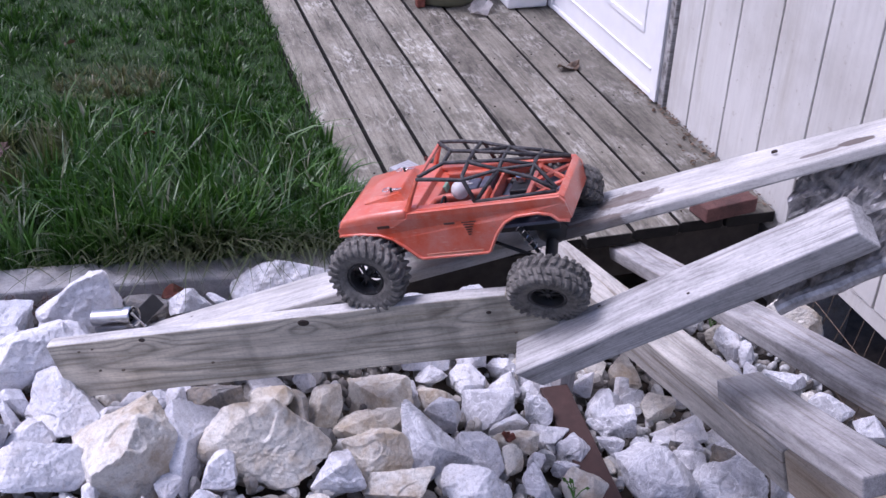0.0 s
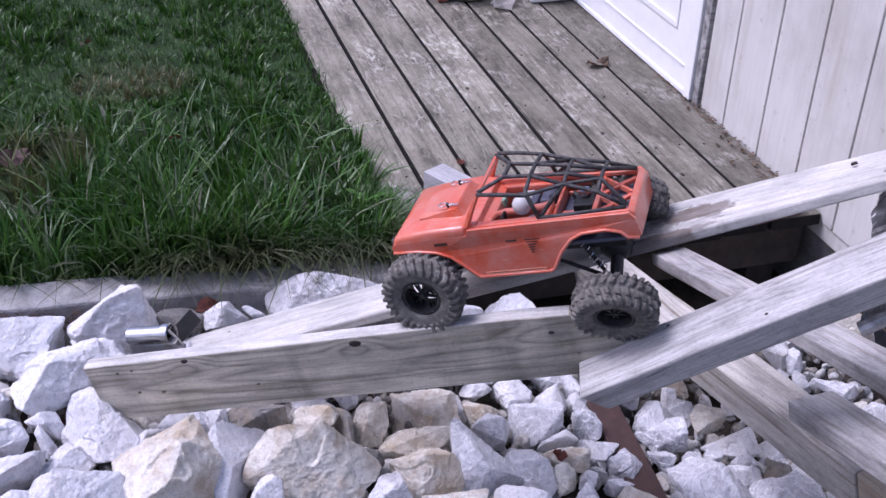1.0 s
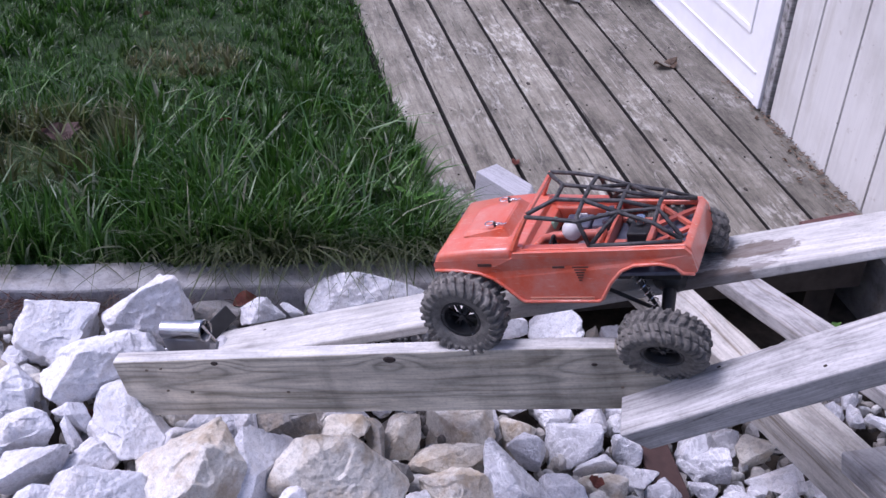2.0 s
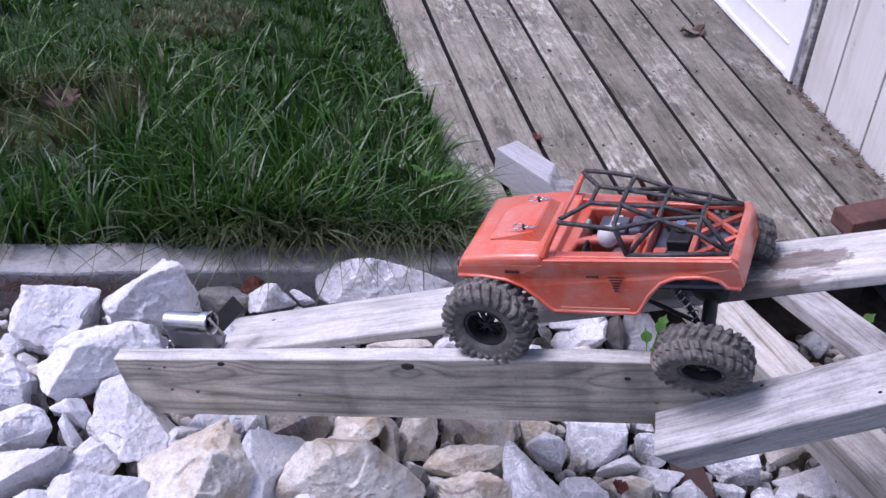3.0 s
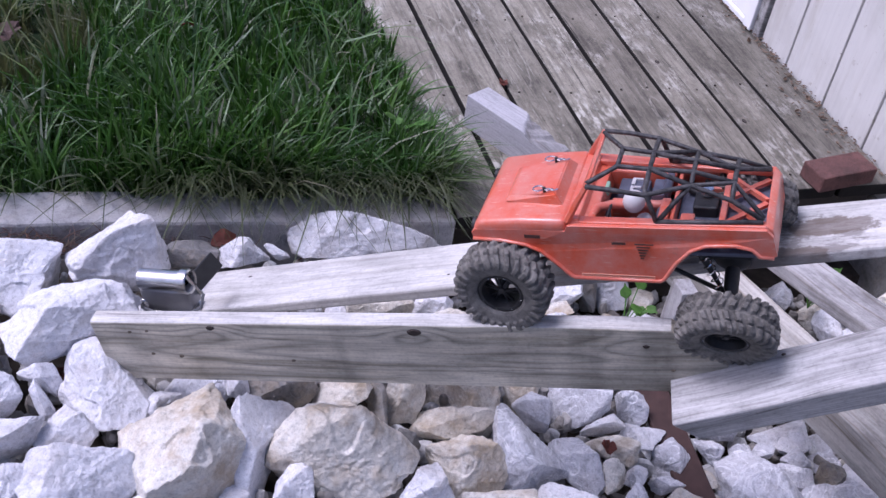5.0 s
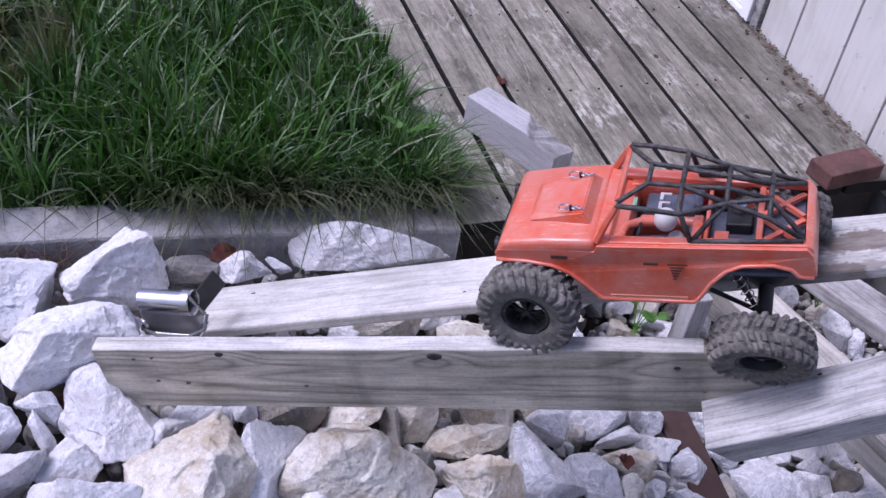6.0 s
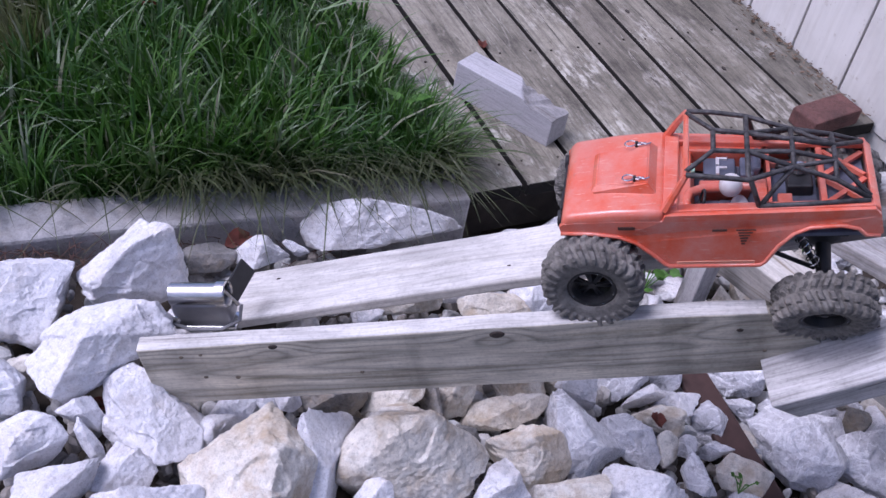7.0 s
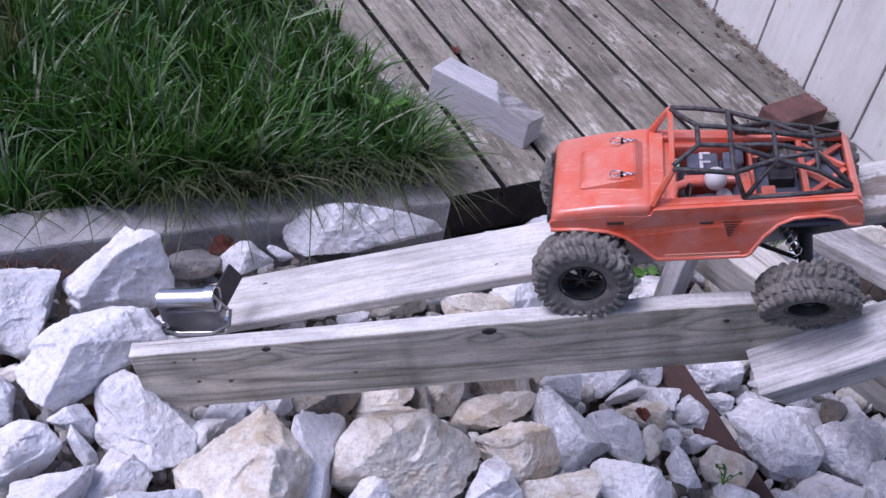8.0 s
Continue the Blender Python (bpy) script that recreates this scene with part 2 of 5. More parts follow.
M_RUST = plain("rust_brown_paint", (0.075, 0.040, 0.034), 0.7, 0, 0.35, 18, 0.25)
M_DOOR = plain("white_door_paint", (0.87, 0.87, 0.87), 0.4, 0, 0.05, 12, 0.05)
M_FOUND = stone_material("foundation_concrete", (0.33, 0.325, 0.315), (0.25, 0.245, 0.235), (0.13, 0.125, 0.12), 0, 0.2)
M_WIRE = plain("rusty_wire", (0.16, 0.115, 0.08), 0.7, 0.3, 0.3, 60, 0)


def siding_material():
    m, nt, bsdf = material("off_white_siding_paint")
    v = coords(nt, where="Object")
    grain = nt.nodes.new("ShaderNodeMapping")
    grain.inputs["Scale"].default_value = (60, 60, 3)
    nt.links.new(v, grain.inputs["Vector"])
    g = noise_tex(nt, grain.outputs[0], 1.0, 6, 0.6)
    b = noise_tex(nt, v, 3.0, 6, 0.65)
    s = noise_tex(nt, v, 26.0, 4, 0.7)
    c = ramp(nt, b, [(0.32, (0.54, 0.525, 0.49)), (0.58, (0.67, 0.66, 0.63))])
    c = mix(nt, 0.25, c, ramp(nt, g, [(0.25, grey(0.6)), (0.6, grey(1.0))]), "MULTIPLY")
    c = mix(nt, ramp(nt, s, [(0.62, grey(0.0)), (0.72, grey(0.6))]), c, (0.34, 0.30, 0.24))
    nt.links.new(c, bsdf.inputs["Base Color"])
    fly = noise_tex(nt, v, 75.0, 3, 0.6)
    c = mix(nt, ramp(nt, fly, [(0.70, grey(0.0)), (0.73, grey(0.7))]), c, (0.16, 0.14, 0.12))
    run = nt.nodes.new("ShaderNodeMapping")
    run.inputs["Scale"].default_value = (9, 9, 1.1)
    nt.links.new(v, run.inputs["Vector"])
    c = mix(nt, ramp(nt, noise_tex(nt, run.outputs[0], 1.0, 6, 0.7), [(0.54, grey(0.0)), (0.72, grey(0.5))]), c, (0.40, 0.37, 0.31))
    nt.links.new(c, bsdf.inputs["Base Color"])
    bsdf.inputs["Roughness"].default_value = 0.6
    bump(nt, bsdf, g, 0.3, 0.001)
    return m


M_SIDING = siding_material()


def grass_material():
    m, nt, bsdf = material("lawn_grass")
    geo = nt.nodes.new("ShaderNodeNewGeometry")
    # palest stops: dry strands, plus glints on shiny blades painted as colour
    c = ramp(nt, geo.outputs["Random Per Island"], [(0.0, (0.015, 0.054, 0.004)), (0.40, (0.038, 0.115, 0.010)), (0.76, (0.075, 0.18, 0.022)), (0.87, (0.14, 0.25, 0.065)), (0.93, (0.26, 0.33, 0.22)), (1.0, (0.34, 0.32, 0.23))])
    v = coords(nt)
    c = mix(nt, ramp(nt, noise_tex(nt, v, 5.5, 3, 0.6), [(0.42, grey(0.0)), (0.62, grey(0.55))]), c, (0.022, 0.075, 0.008))
    c = mix(nt, ramp(nt, noise_tex(nt, v, 4.1, 3, 0.6, 0.4), [(0.54, grey(0.0)), (0.68, grey(0.35))]), c, (0.11, 0.20, 0.055))
    c = mix(nt, ramp(nt, noise_tex(nt, v, 2.3, 4, 0.65), [(0.58, grey(0.0)), (0.70, grey(0.45))]), c, (0.16, 0.125, 0.065))
    c = mix(nt, spot(nt, (-2.16, 0.72, 0.0), (0.26, 0.22, 1.0), 0.2, 0.5), c, (0.19, 0.155, 0.085))
    c = mix(nt, spot(nt, (-1.80, 1.3, 0.0), (0.22, 0.16, 1.0), 0.2, 0.5), c, (0.20, 0.15, 0.085))
    # withered blades that hang over the edging
    edge = nt.nodes.new("ShaderNodeVectorMath")
    edge.operation = "DOT_PRODUCT"
    edge.inputs[1].default_value = (0.109, 1.0, 0.0)
    nt.links.new(v, edge.inputs[0])
    wilt = nt.nodes.new("ShaderNodeMapRange")
    wilt.inputs["From Min"].default_value = -0.085
    wilt.inputs["From Max"].default_value = -0.13
    wilt.inputs["To Max"].default_value = 0.7
    nt.links.new(edge.outputs["Value"], wilt.inputs["Value"])
    c = mix(nt, wilt.outputs[0], c, (0.105, 0.10, 0.06))
    nt.links.new(c, bsdf.inputs["Base Color"])
    bsdf.inputs["Roughness"].default_value = 0.4
    tr = nt.nodes.new("ShaderNodeBsdfTranslucent")
    nt.links.new(c, tr.inputs["Color"])
    ms = nt.nodes.new("ShaderNodeMixShader")
    ms.inputs[0].default_value = 0.3
    nt.links.new(bsdf.outputs[0], ms.inputs[1])
    nt.links.new(tr.outputs[0], ms.inputs[2])
    nt.links.new(ms.outputs[0], nt.nodes["Material Output"].inputs["Surface"])
    return m


M_GRASS = grass_material()


def leaf_mat(name, a, b):
    m, nt, bsdf = material(name)
    n = noise_tex(nt, coords(nt), 60, 4, 0.6)
    nt.links.new(ramp(nt, n, [(0.3, a), (0.7, b)]), bsdf.inputs["Base Color"])
    bsdf.inputs["Roughness"].default_value = 0.6
    return m


M_LEAF_RED = leaf_mat("red_dead_leaf", (0.11, 0.028, 0.018), (0.25, 0.075, 0.05))
M_LEAF_BROWN = leaf_mat("brown_dead_leaf", (0.08, 0.05, 0.03), (0.22, 0.15, 0.10))
M_LEAF_PALE = leaf_mat("bleached_dead_leaf", (0.45, 0.42, 0.40), (0.68, 0.66, 0.64))
M_LEAF_PINK = leaf_mat("faded_pink_dead_leaf", (0.14, 0.085, 0.07), (0.26, 0.17, 0.15))
M_LEAF_RUSSET = leaf_mat("russet_needle", (0.07, 0.032, 0.022), (0.15, 0.075, 0.05))
M_WEED = leaf_mat("weed_leaf", (0.06, 0.16, 0.02), (0.14, 0.32, 0.05))


def chips_material():
    m, nt, bsdf = material("mixed_stone_chips")
    geo = nt.nodes.new("ShaderNodeNewGeometry")
    c = ramp(nt, geo.outputs["Random Per Island"], [(0.0, (0.20, 0.18, 0.16)), (0.35, (0.42, 0.39, 0.35)), (0.7, (0.60, 0.59, 0.57)), (1.0, (0.76, 0.76, 0.75))])
    v = coords(nt)
    n = noise_tex(nt, v, 110, 6, 0.7)
    c = mix(nt, 0.7, c, ramp(nt, n, [(0.3, grey(0.5)), (0.55, grey(1.0))]), "MULTIPLY")
    nt.links.new(c, bsdf.inputs["Base Color"])
    bsdf.inputs["Roughness"].default_value = 0.9
    bump(nt, bsdf, n, 0.7, 0.004)
    return m


M_CHIPS = chips_material()


# ---- mesh helpers ----
def finish(ob, mat, smooth=False):
    ob.data.materials.append(mat)
    if smooth:
        ob.data.polygons.foreach_set("use_smooth", [True] * len(ob.data.polygons))
    return ob


def mesh_of(name, bm):
    me = bpy.data.meshes.new(name)
    bmesh.ops.recalc_face_normals(bm, faces=bm.faces)
    bm.to_mesh(me)
    bm.free()
    return me


def part(name, bm, mat, parent=None, label="", smooth=False, m=None):
    """One mesh object, under a thing or a part where one is given."""
    ob = finish(new(name, mesh_of(name, bm)), mat, smooth)
    if parent:
        ob.parent = parent
    if m is not None:
        ob.matrix_basis = m
    if label:
        ob["label"] = label
    return ob


def box(x0, x1, y0, y1, z0, z1, bevel=0.0, seg=2, bm=None):
    bm = bm or bmesh.new()
    got = bmesh.ops.create_cube(bm, size=1.0, matrix=Matrix.Translation(((x0 + x1) / 2, (y0 + y1) / 2, (z0 + z1) / 2)) @ Matrix.Diagonal((x1 - x0, y1 - y0, z1 - z0, 1)))
    if bevel:
        edges = {e for v in got["verts"] for e in v.link_edges}
        bmesh.ops.bevel(bm, geom=list(edges), offset=bevel, segments=seg, affect="EDGES", profile=0.5)
    return bm


def prism(outline, y0, y1, bevel=0.0, bm=None):
    """A closed outline in x and z, drawn out from y0 to y1."""
    bm = bm or bmesh.new()
    a = [bm.verts.new((x, y0, z)) for x, z in outline]
    b = [bm.verts.new((x, y1, z)) for x, z in outline]
    n = len(outline)
    faces = [bm.faces.new(a), bm.faces.new(b[::-1])]
    for i in range(n):
        faces.append(bm.faces.new((a[i], b[i], b[(i + 1) % n], a[(i + 1) % n])))
    if bevel:
        bmesh.ops.recalc_face_normals(bm, faces=faces)
        edges = list({e for f in faces for e in f.edges if e.calc_face_angle(0) > 0.5})
        bmesh.ops.bevel(bm, geom=edges, offset=bevel, segments=2, affect="EDGES", profile=0.5)
    return bm


def tube(points, r, sides=8, bm=None, cap=True):
    """A round bar along a line of points."""
    bm = bm or bmesh.new()
    pts = [Vector(p) for p in points]
    rings = []
    for i, p in enumerate(pts):
        d = (pts[min(i + 1, len(pts) - 1)] - pts[max(i - 1, 0)]).normalized()
        u = d.orthogonal().normalized() if i == 0 else (rings[-1][1] - d * rings[-1][1].dot(d)).normalized()
        w = d.cross(u)
        rr = r[i] if isinstance(r, (list, tuple)) else r
        rings.append(([bm.verts.new(p + rr * (math.cos(6.2832 * k / sides) * u + math.sin(6.2832 * k / sides) * w)) for k in range(sides)], u))
    for (a, _), (b, _) in zip(rings, rings[1:]):
        for k in range(sides):
            bm.faces.new((a[k], a[(k + 1) % sides], b[(k + 1) % sides], b[k]))
    if cap:
        bm.faces.new(rings[0][0][::-1])
        bm.faces.new(rings[-1][0])
    return bm


def turned(profile, sides=32, bm=None):
    """Turned round the y axis: profile rows of (y, radius)."""
    bm = bm or bmesh.new()
    rings = [[bm.verts.new((r * math.cos(6.28319 * k / sides), y, r * math.sin(6.28319 * k / sides))) for k in range(sides)] for y, r in profile]
    for a, b in zip(rings, rings[1:]):
        for k in range(sides):
            bm.faces.new((a[k], a[(k + 1) % sides], b[(k + 1) % sides], b[k]))
    return bm


def thing(name, label, category, m=None, group="", kind=""):
    ob = new(name)
    ob.empty_display_size = 0.05
    if m is not None:
        ob.matrix_basis = m
    return tagged(ob, label, category, group, kind)


def along(o, az, el, roll):
    """The pose of a length of lumber: local x along it, y across it, z up, from a corner at its top."""
    a, e = radians(az), radians(el)
    d = Vector((math.cos(a) * math.cos(e), math.sin(a) * math.cos(e), math.sin(e)))
    u = Vector((-math.sin(a), math.cos(a), 0))
    n = d.cross(u)
    c, s = math.cos(radians(roll)), math.sin(radians(roll))
    m = Matrix((d, c * u + s * n, c * n - s * u)).transposed().to_4x4()
    m.translation = o
    return m


def rough_lumber(length, width, thick, seed, start=0.0, bevel=0.004, skew0=0.0, skew1=0.0, bow=0.002):
    """A sawn length with softened edges, slightly bowed and out of true."""
    rnd = random.Random(seed)
    bm = box(start, length, 0, width, -thick, 0, bevel, 2)
    cuts = [start + (length - start) * k / 12 for k in range(1, 12)]
    for x in cuts:
        bmesh.ops.bisect_plane(bm, geom=bm.verts[:] + bm.edges[:] + bm.faces[:], plane_co=(x, 0, 0), plane_no=(1, 0, 0))
    ph = rnd.uniform(0, 6)
    for v in bm.verts:
        k = (v.co.x - start) / (length - start)
        v.co.z += bow * math.sin(3.1 * k + ph) + 0.0012 * noise.noise(v.co * 30 + Vector((seed, 0, 0)))
        v.co.y += bow * 0.7 * math.cos(2.3 * k + ph) + 0.0012 * noise.noise(v.co * 27 + Vector((0, seed, 0)))
        v.co.x += (skew0 * (1 - k) + skew1 * k) * (-v.co.z / thick)
    return bm


# ---- ground, deck, wall ----
def bed(x):
    """Height of the rubble's surface along x: it falls towards the wall."""
    return float(np.interp(x, [-2.1, -1.75, -1.4, -1.05, -0.9, -0.75, -0.4], [0.05, 0.03, -0.035, -0.115, -0.155, -0.215, -0.235]))


def kerb_line(x):
    """The edging runs slightly askew to the deck."""
    return -0.109 * (max(x, -4.0) + 1.2) - 0.016


def ground_height(x, y):
    if x < -1.15 and y > kerb_line(x) + 0.02:
        return 0.004 + 0.012 * noise.noise(Vector((x * 2, y * 2, 0)))
    if y > 0.0 and x > -1.15:
        return -0.32
    fade = min(1.0, max(0.0, (-y - 1.6) / 2.0))
    return (bed(x) - 0.15) * (1 - fade) - 0.1 * fade


def build_ground():
    xs = [-300, -80, -25, -10, -6] + [-4.2 + 0.1 * k for k in range(48)] + [0.8, 2, 5, 10, 25, 80, 300]
    ys = [-300, -80, -25, -10, -6, -4] + [-2.6 + 0.1 * k for k in range(26)] + [-0.005, 0.005] + [0.025 * k for k in range(1, 16)] + [0.4 + 0.1 * k for k in range(42)] + [5, 6, 10, 25, 80, 300]
    bm = bmesh.new()
    grid = [[bm.verts.new((x, y, ground_height(x, y))) for x in xs] for y in ys]
    for j in range(len(ys) - 1):
        for i in range(len(xs) - 1):
            bm.faces.new((grid[j][i], grid[j][i + 1], grid[j + 1][i + 1], grid[j + 1][i]))
    ob = part("ground", bm, M_SOIL)
    ob.data.materials.append(M_TURF)
    for f in ob.data.polygons:
        c = f.center
        if (c.y > kerb_line(c.x) + 0.03 and c.x < -1.15) or max(abs(c.x), abs(c.y)) > 4.5:
            f.material_index = 1
    tagged(ob, "dark damp soil under lawn and rubble", "ground", kind="structure")


build_ground()

GAP, PITCH = -0.165, 0.1455


def build_deck():
    deck = thing("deck", "grey weathered wooden deck of long parallel planks", "deck", kind="structure")
    edges = [GAP - 7 * PITCH + PITCH * k for k in range(8)] + [0.0]
    rnd = random.Random(4)
    gaps = [0.007, 0.0052, 0.0062, 0.0048, 0.006, 0.0042, 0.0056, 0.004, 0.006]
    for k in range(8):
        x0, x1 = edges[k] + gaps[k], edges[k + 1] - gaps[k + 1]
        end = rnd.uniform(-0.012, 0.012)
        length = 3.7
        bm = rough_lumber(length, x1 - x0, 0.036, 20 + k, 0, 0.004, 0, 0, 0.0015)
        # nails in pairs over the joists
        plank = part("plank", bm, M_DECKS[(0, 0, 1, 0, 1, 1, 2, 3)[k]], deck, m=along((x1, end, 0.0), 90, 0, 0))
        # plank sides and front ends carry the gap and edge shade as black colour
        plank.data.materials.append(M_GAP_SHADE)
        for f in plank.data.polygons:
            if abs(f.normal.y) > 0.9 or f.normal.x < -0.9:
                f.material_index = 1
    for k in range(8):
        xm = (edges[k] + edges[k + 1]) / 2
        for j in range(9):
            bm = bmesh.new()
            for s in (-0.042, 0.042):
                bmesh.ops.create_cone(bm, cap_ends=True, segments=8, radius1=0.0034, radius2=0.003, depth=0.002, matrix=Matrix.Translation((xm + s + rnd.uniform(-0.006, 0.006), 0.075 + 0.405 * j + rnd.uniform(-0.012, 0.012), 0.0012)))
            part("nail", bm, M_NAIL, deck)
    # black strips stand in for the shade down in the gaps
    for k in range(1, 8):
        part("gap_dirt", box(edges[k] - gaps[k] + 0.0002, edges[k] + gaps[k] - 0.0002, 0.03, 3.65, -0.040, -0.033), M_GAP_SHADE, deck, "black strip painted as the shade between planks" if k == 1 else "")
    for x, y, r in ((-1.103, 0.163, 0.013), (-0.40, 0.62, 0.009), (-0.71, 1.05, 0.010), (-0.28, 0.31, 0.008)):
        bm = bmesh.new()
        bmesh.ops.create_cone(bm, cap_ends=True, segments=20, radius1=r, radius2=r * 0.75, depth=0.003, matrix=Matrix.Translation((x, y, 0.0008)) @ Matrix.Diagonal((0.75, 1.2, 1, 1)))
        part("knot", bm, M_DECK_KNOT, deck, "dark round knot" if r == 0.013 else "")
    # all timbers under the planks share one very dark colour
    part("rim_joist", box(-1.17, -0.02, 0.05, 0.09, -0.18, -0.042, 0.003), M_DARK, deck, "dark front joist")
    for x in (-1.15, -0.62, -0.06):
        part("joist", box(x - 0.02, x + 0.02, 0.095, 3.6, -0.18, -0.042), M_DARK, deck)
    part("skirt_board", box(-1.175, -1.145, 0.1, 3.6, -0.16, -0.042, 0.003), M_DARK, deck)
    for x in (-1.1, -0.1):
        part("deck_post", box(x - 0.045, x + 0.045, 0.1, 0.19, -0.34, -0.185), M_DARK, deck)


M_DECK_KNOT = plain("dark_deck_knot", (0.05, 0.04, 0.033), 0.8, 0, 0.4, 150, 0.3)
M_NAIL = plain("rusted_nail", (0.05, 0.038, 0.03), 0.6, 0.6, 0.3, 90, 0)
build_deck()


def build_wall():
    wall = thing("wall_siding", "off-white painted wall of grooved vertical siding", "wall", kind="structure")
    first = 0.583
    # darker backing: the shade inside the grooves is put into its colour
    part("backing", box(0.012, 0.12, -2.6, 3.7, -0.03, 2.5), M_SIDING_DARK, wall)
    edges = [first - 0.2085 * k for k in range(16)]
    tops = [0.735] + edges
    for a, b in zip(tops, tops[1:]):
        bm = box(0.0, 0.011, b + 0.0035, a - 0.0035, -0.03, 2.5, 0.002, 1)
        part("siding_panel", bm, M_SIDING, wall)
    for k in range(8):
        a = 3.65 - 0.2085 * k
        part("siding_panel", box(0.0, 0.011, a - 0.2085 + 0.0035, a - 0.0035, -0.03, 2.5, 0.002, 1), M_SIDING, wall)
    part("bottom_trim", box(0.006, 0.05, -2.6, 0.73, -0.082, -0.032, 0.003), M_SIDING, wall, "dirty off-white bottom trim board")
    part("foundation", box(0.03, 0.2, -0.16, 3.6, -0.45, -0.084, 0.004), M_FOUND, wall, "grey concrete foundation")
    part("crawl_space", box(0.34, 0.4, -2.6, -0.17, -0.45, -0.084), M_SOIL, wall)
    part("corner_trim", box(-0.012, 0.03, 0.738, 0.775, -0.03, 2.5, 0.003), M_TRIM, wall, "dark weathered bare-wood door casing")


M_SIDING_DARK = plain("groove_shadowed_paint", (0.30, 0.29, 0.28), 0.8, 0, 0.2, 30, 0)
M_TRIM = weathered_wood("weathered_casing", (0.58, 0.57, 0.56), (0.40, 0.39, 0.38), (0.12, 0.11, 0.10), 0.6, 0.7)
build_wall()


def build_door():
    door = thing("door_1", "closed white panelled entry door above the deck", "door", kind="structure")
    part("door_frame", box(-0.022, 0.03, 0.778, 0.822, 0.003, 2.1, 0.003), M_DOOR, door, "white door frame")
    part("door_frame", box(-0.022, 0.03, 1.765, 1.81, 0.003, 2.1, 0.003), M_DOOR, door)
    part("threshold", box(-0.02, 0.03, 0.824, 1.763, 0.004, 0.022, 0.003), M_DOOR, door, "white painted threshold")
    part("leaf", box(-0.012, 0.03, 0.826, 1.761, 0.025, 2.05, 0.003), M_DOOR, door)
    for y0, y1 in ((0.93, 1.25), (1.34, 1.66)):
        for z0, z1 in ((0.2, 0.85), (1.0, 1.9)):
            bm = bmesh.new()
            for a, b, c, d in ((y0, y1, z0, z0 + 0.022), (y0, y1, z1 - 0.022, z1), (y0, y0 + 0.022, z0 + 0.02, z1 - 0.02), (y1 - 0.022, y1, z0 + 0.02, z1 - 0.02)):
                box(-0.018, -0.010, a, b, c, d, 0.003, 2, bm)
            part("panel_moulding", bm, M_DOOR, door)
    part("kick_strip", box(-0.017, -0.010, 0.85, 1.74, 0.095, 0.102, 0.001), M_DOOR, door)


build_door()

# ---- edging and rubble ----
bm = box(-3.6, -1.192, -0.03, 0.075, -0.16, 0.022, 0.008, 2)
for k in range(1, 24):
    bmesh.ops.bisect_plane(bm, geom=bm.verts[:] + bm.edges[:] + bm.faces[:], plane_co=(-3.6 + 0.1 * k, 0, 0), plane_no=(1, 0, 0))
for v in bm.verts:
    v.co += Vector((0, kerb_line(v.co.x) + 0.005 * noise.noise(v.co * 6), 0.006 * noise.noise(v.co * 4 + Vector((5, 5, 5)))))
tagged(part("edging", bm, M_EDGE), "grey weathered edging kerb between lawn and rubble", "edging", kind="structure")

STONES = []


def ball(level, made={}):
    """The corners and faces of an even ball, as arrays."""
    if level in made:
        return made[level]
    bm = bmesh.new()
    bmesh.ops.create_icosphere(bm, subdivisions=level, radius=1.0)
    bm.verts.index_update()
    pts = np.array([v.co[:] for v in bm.verts])
    tris = [[v.index for v in f.verts] for f in bm.faces]
    bm.free()
    made[level] = (pts / np.linalg.norm(pts, axis=1)[:, None], tris)
    return made[level]


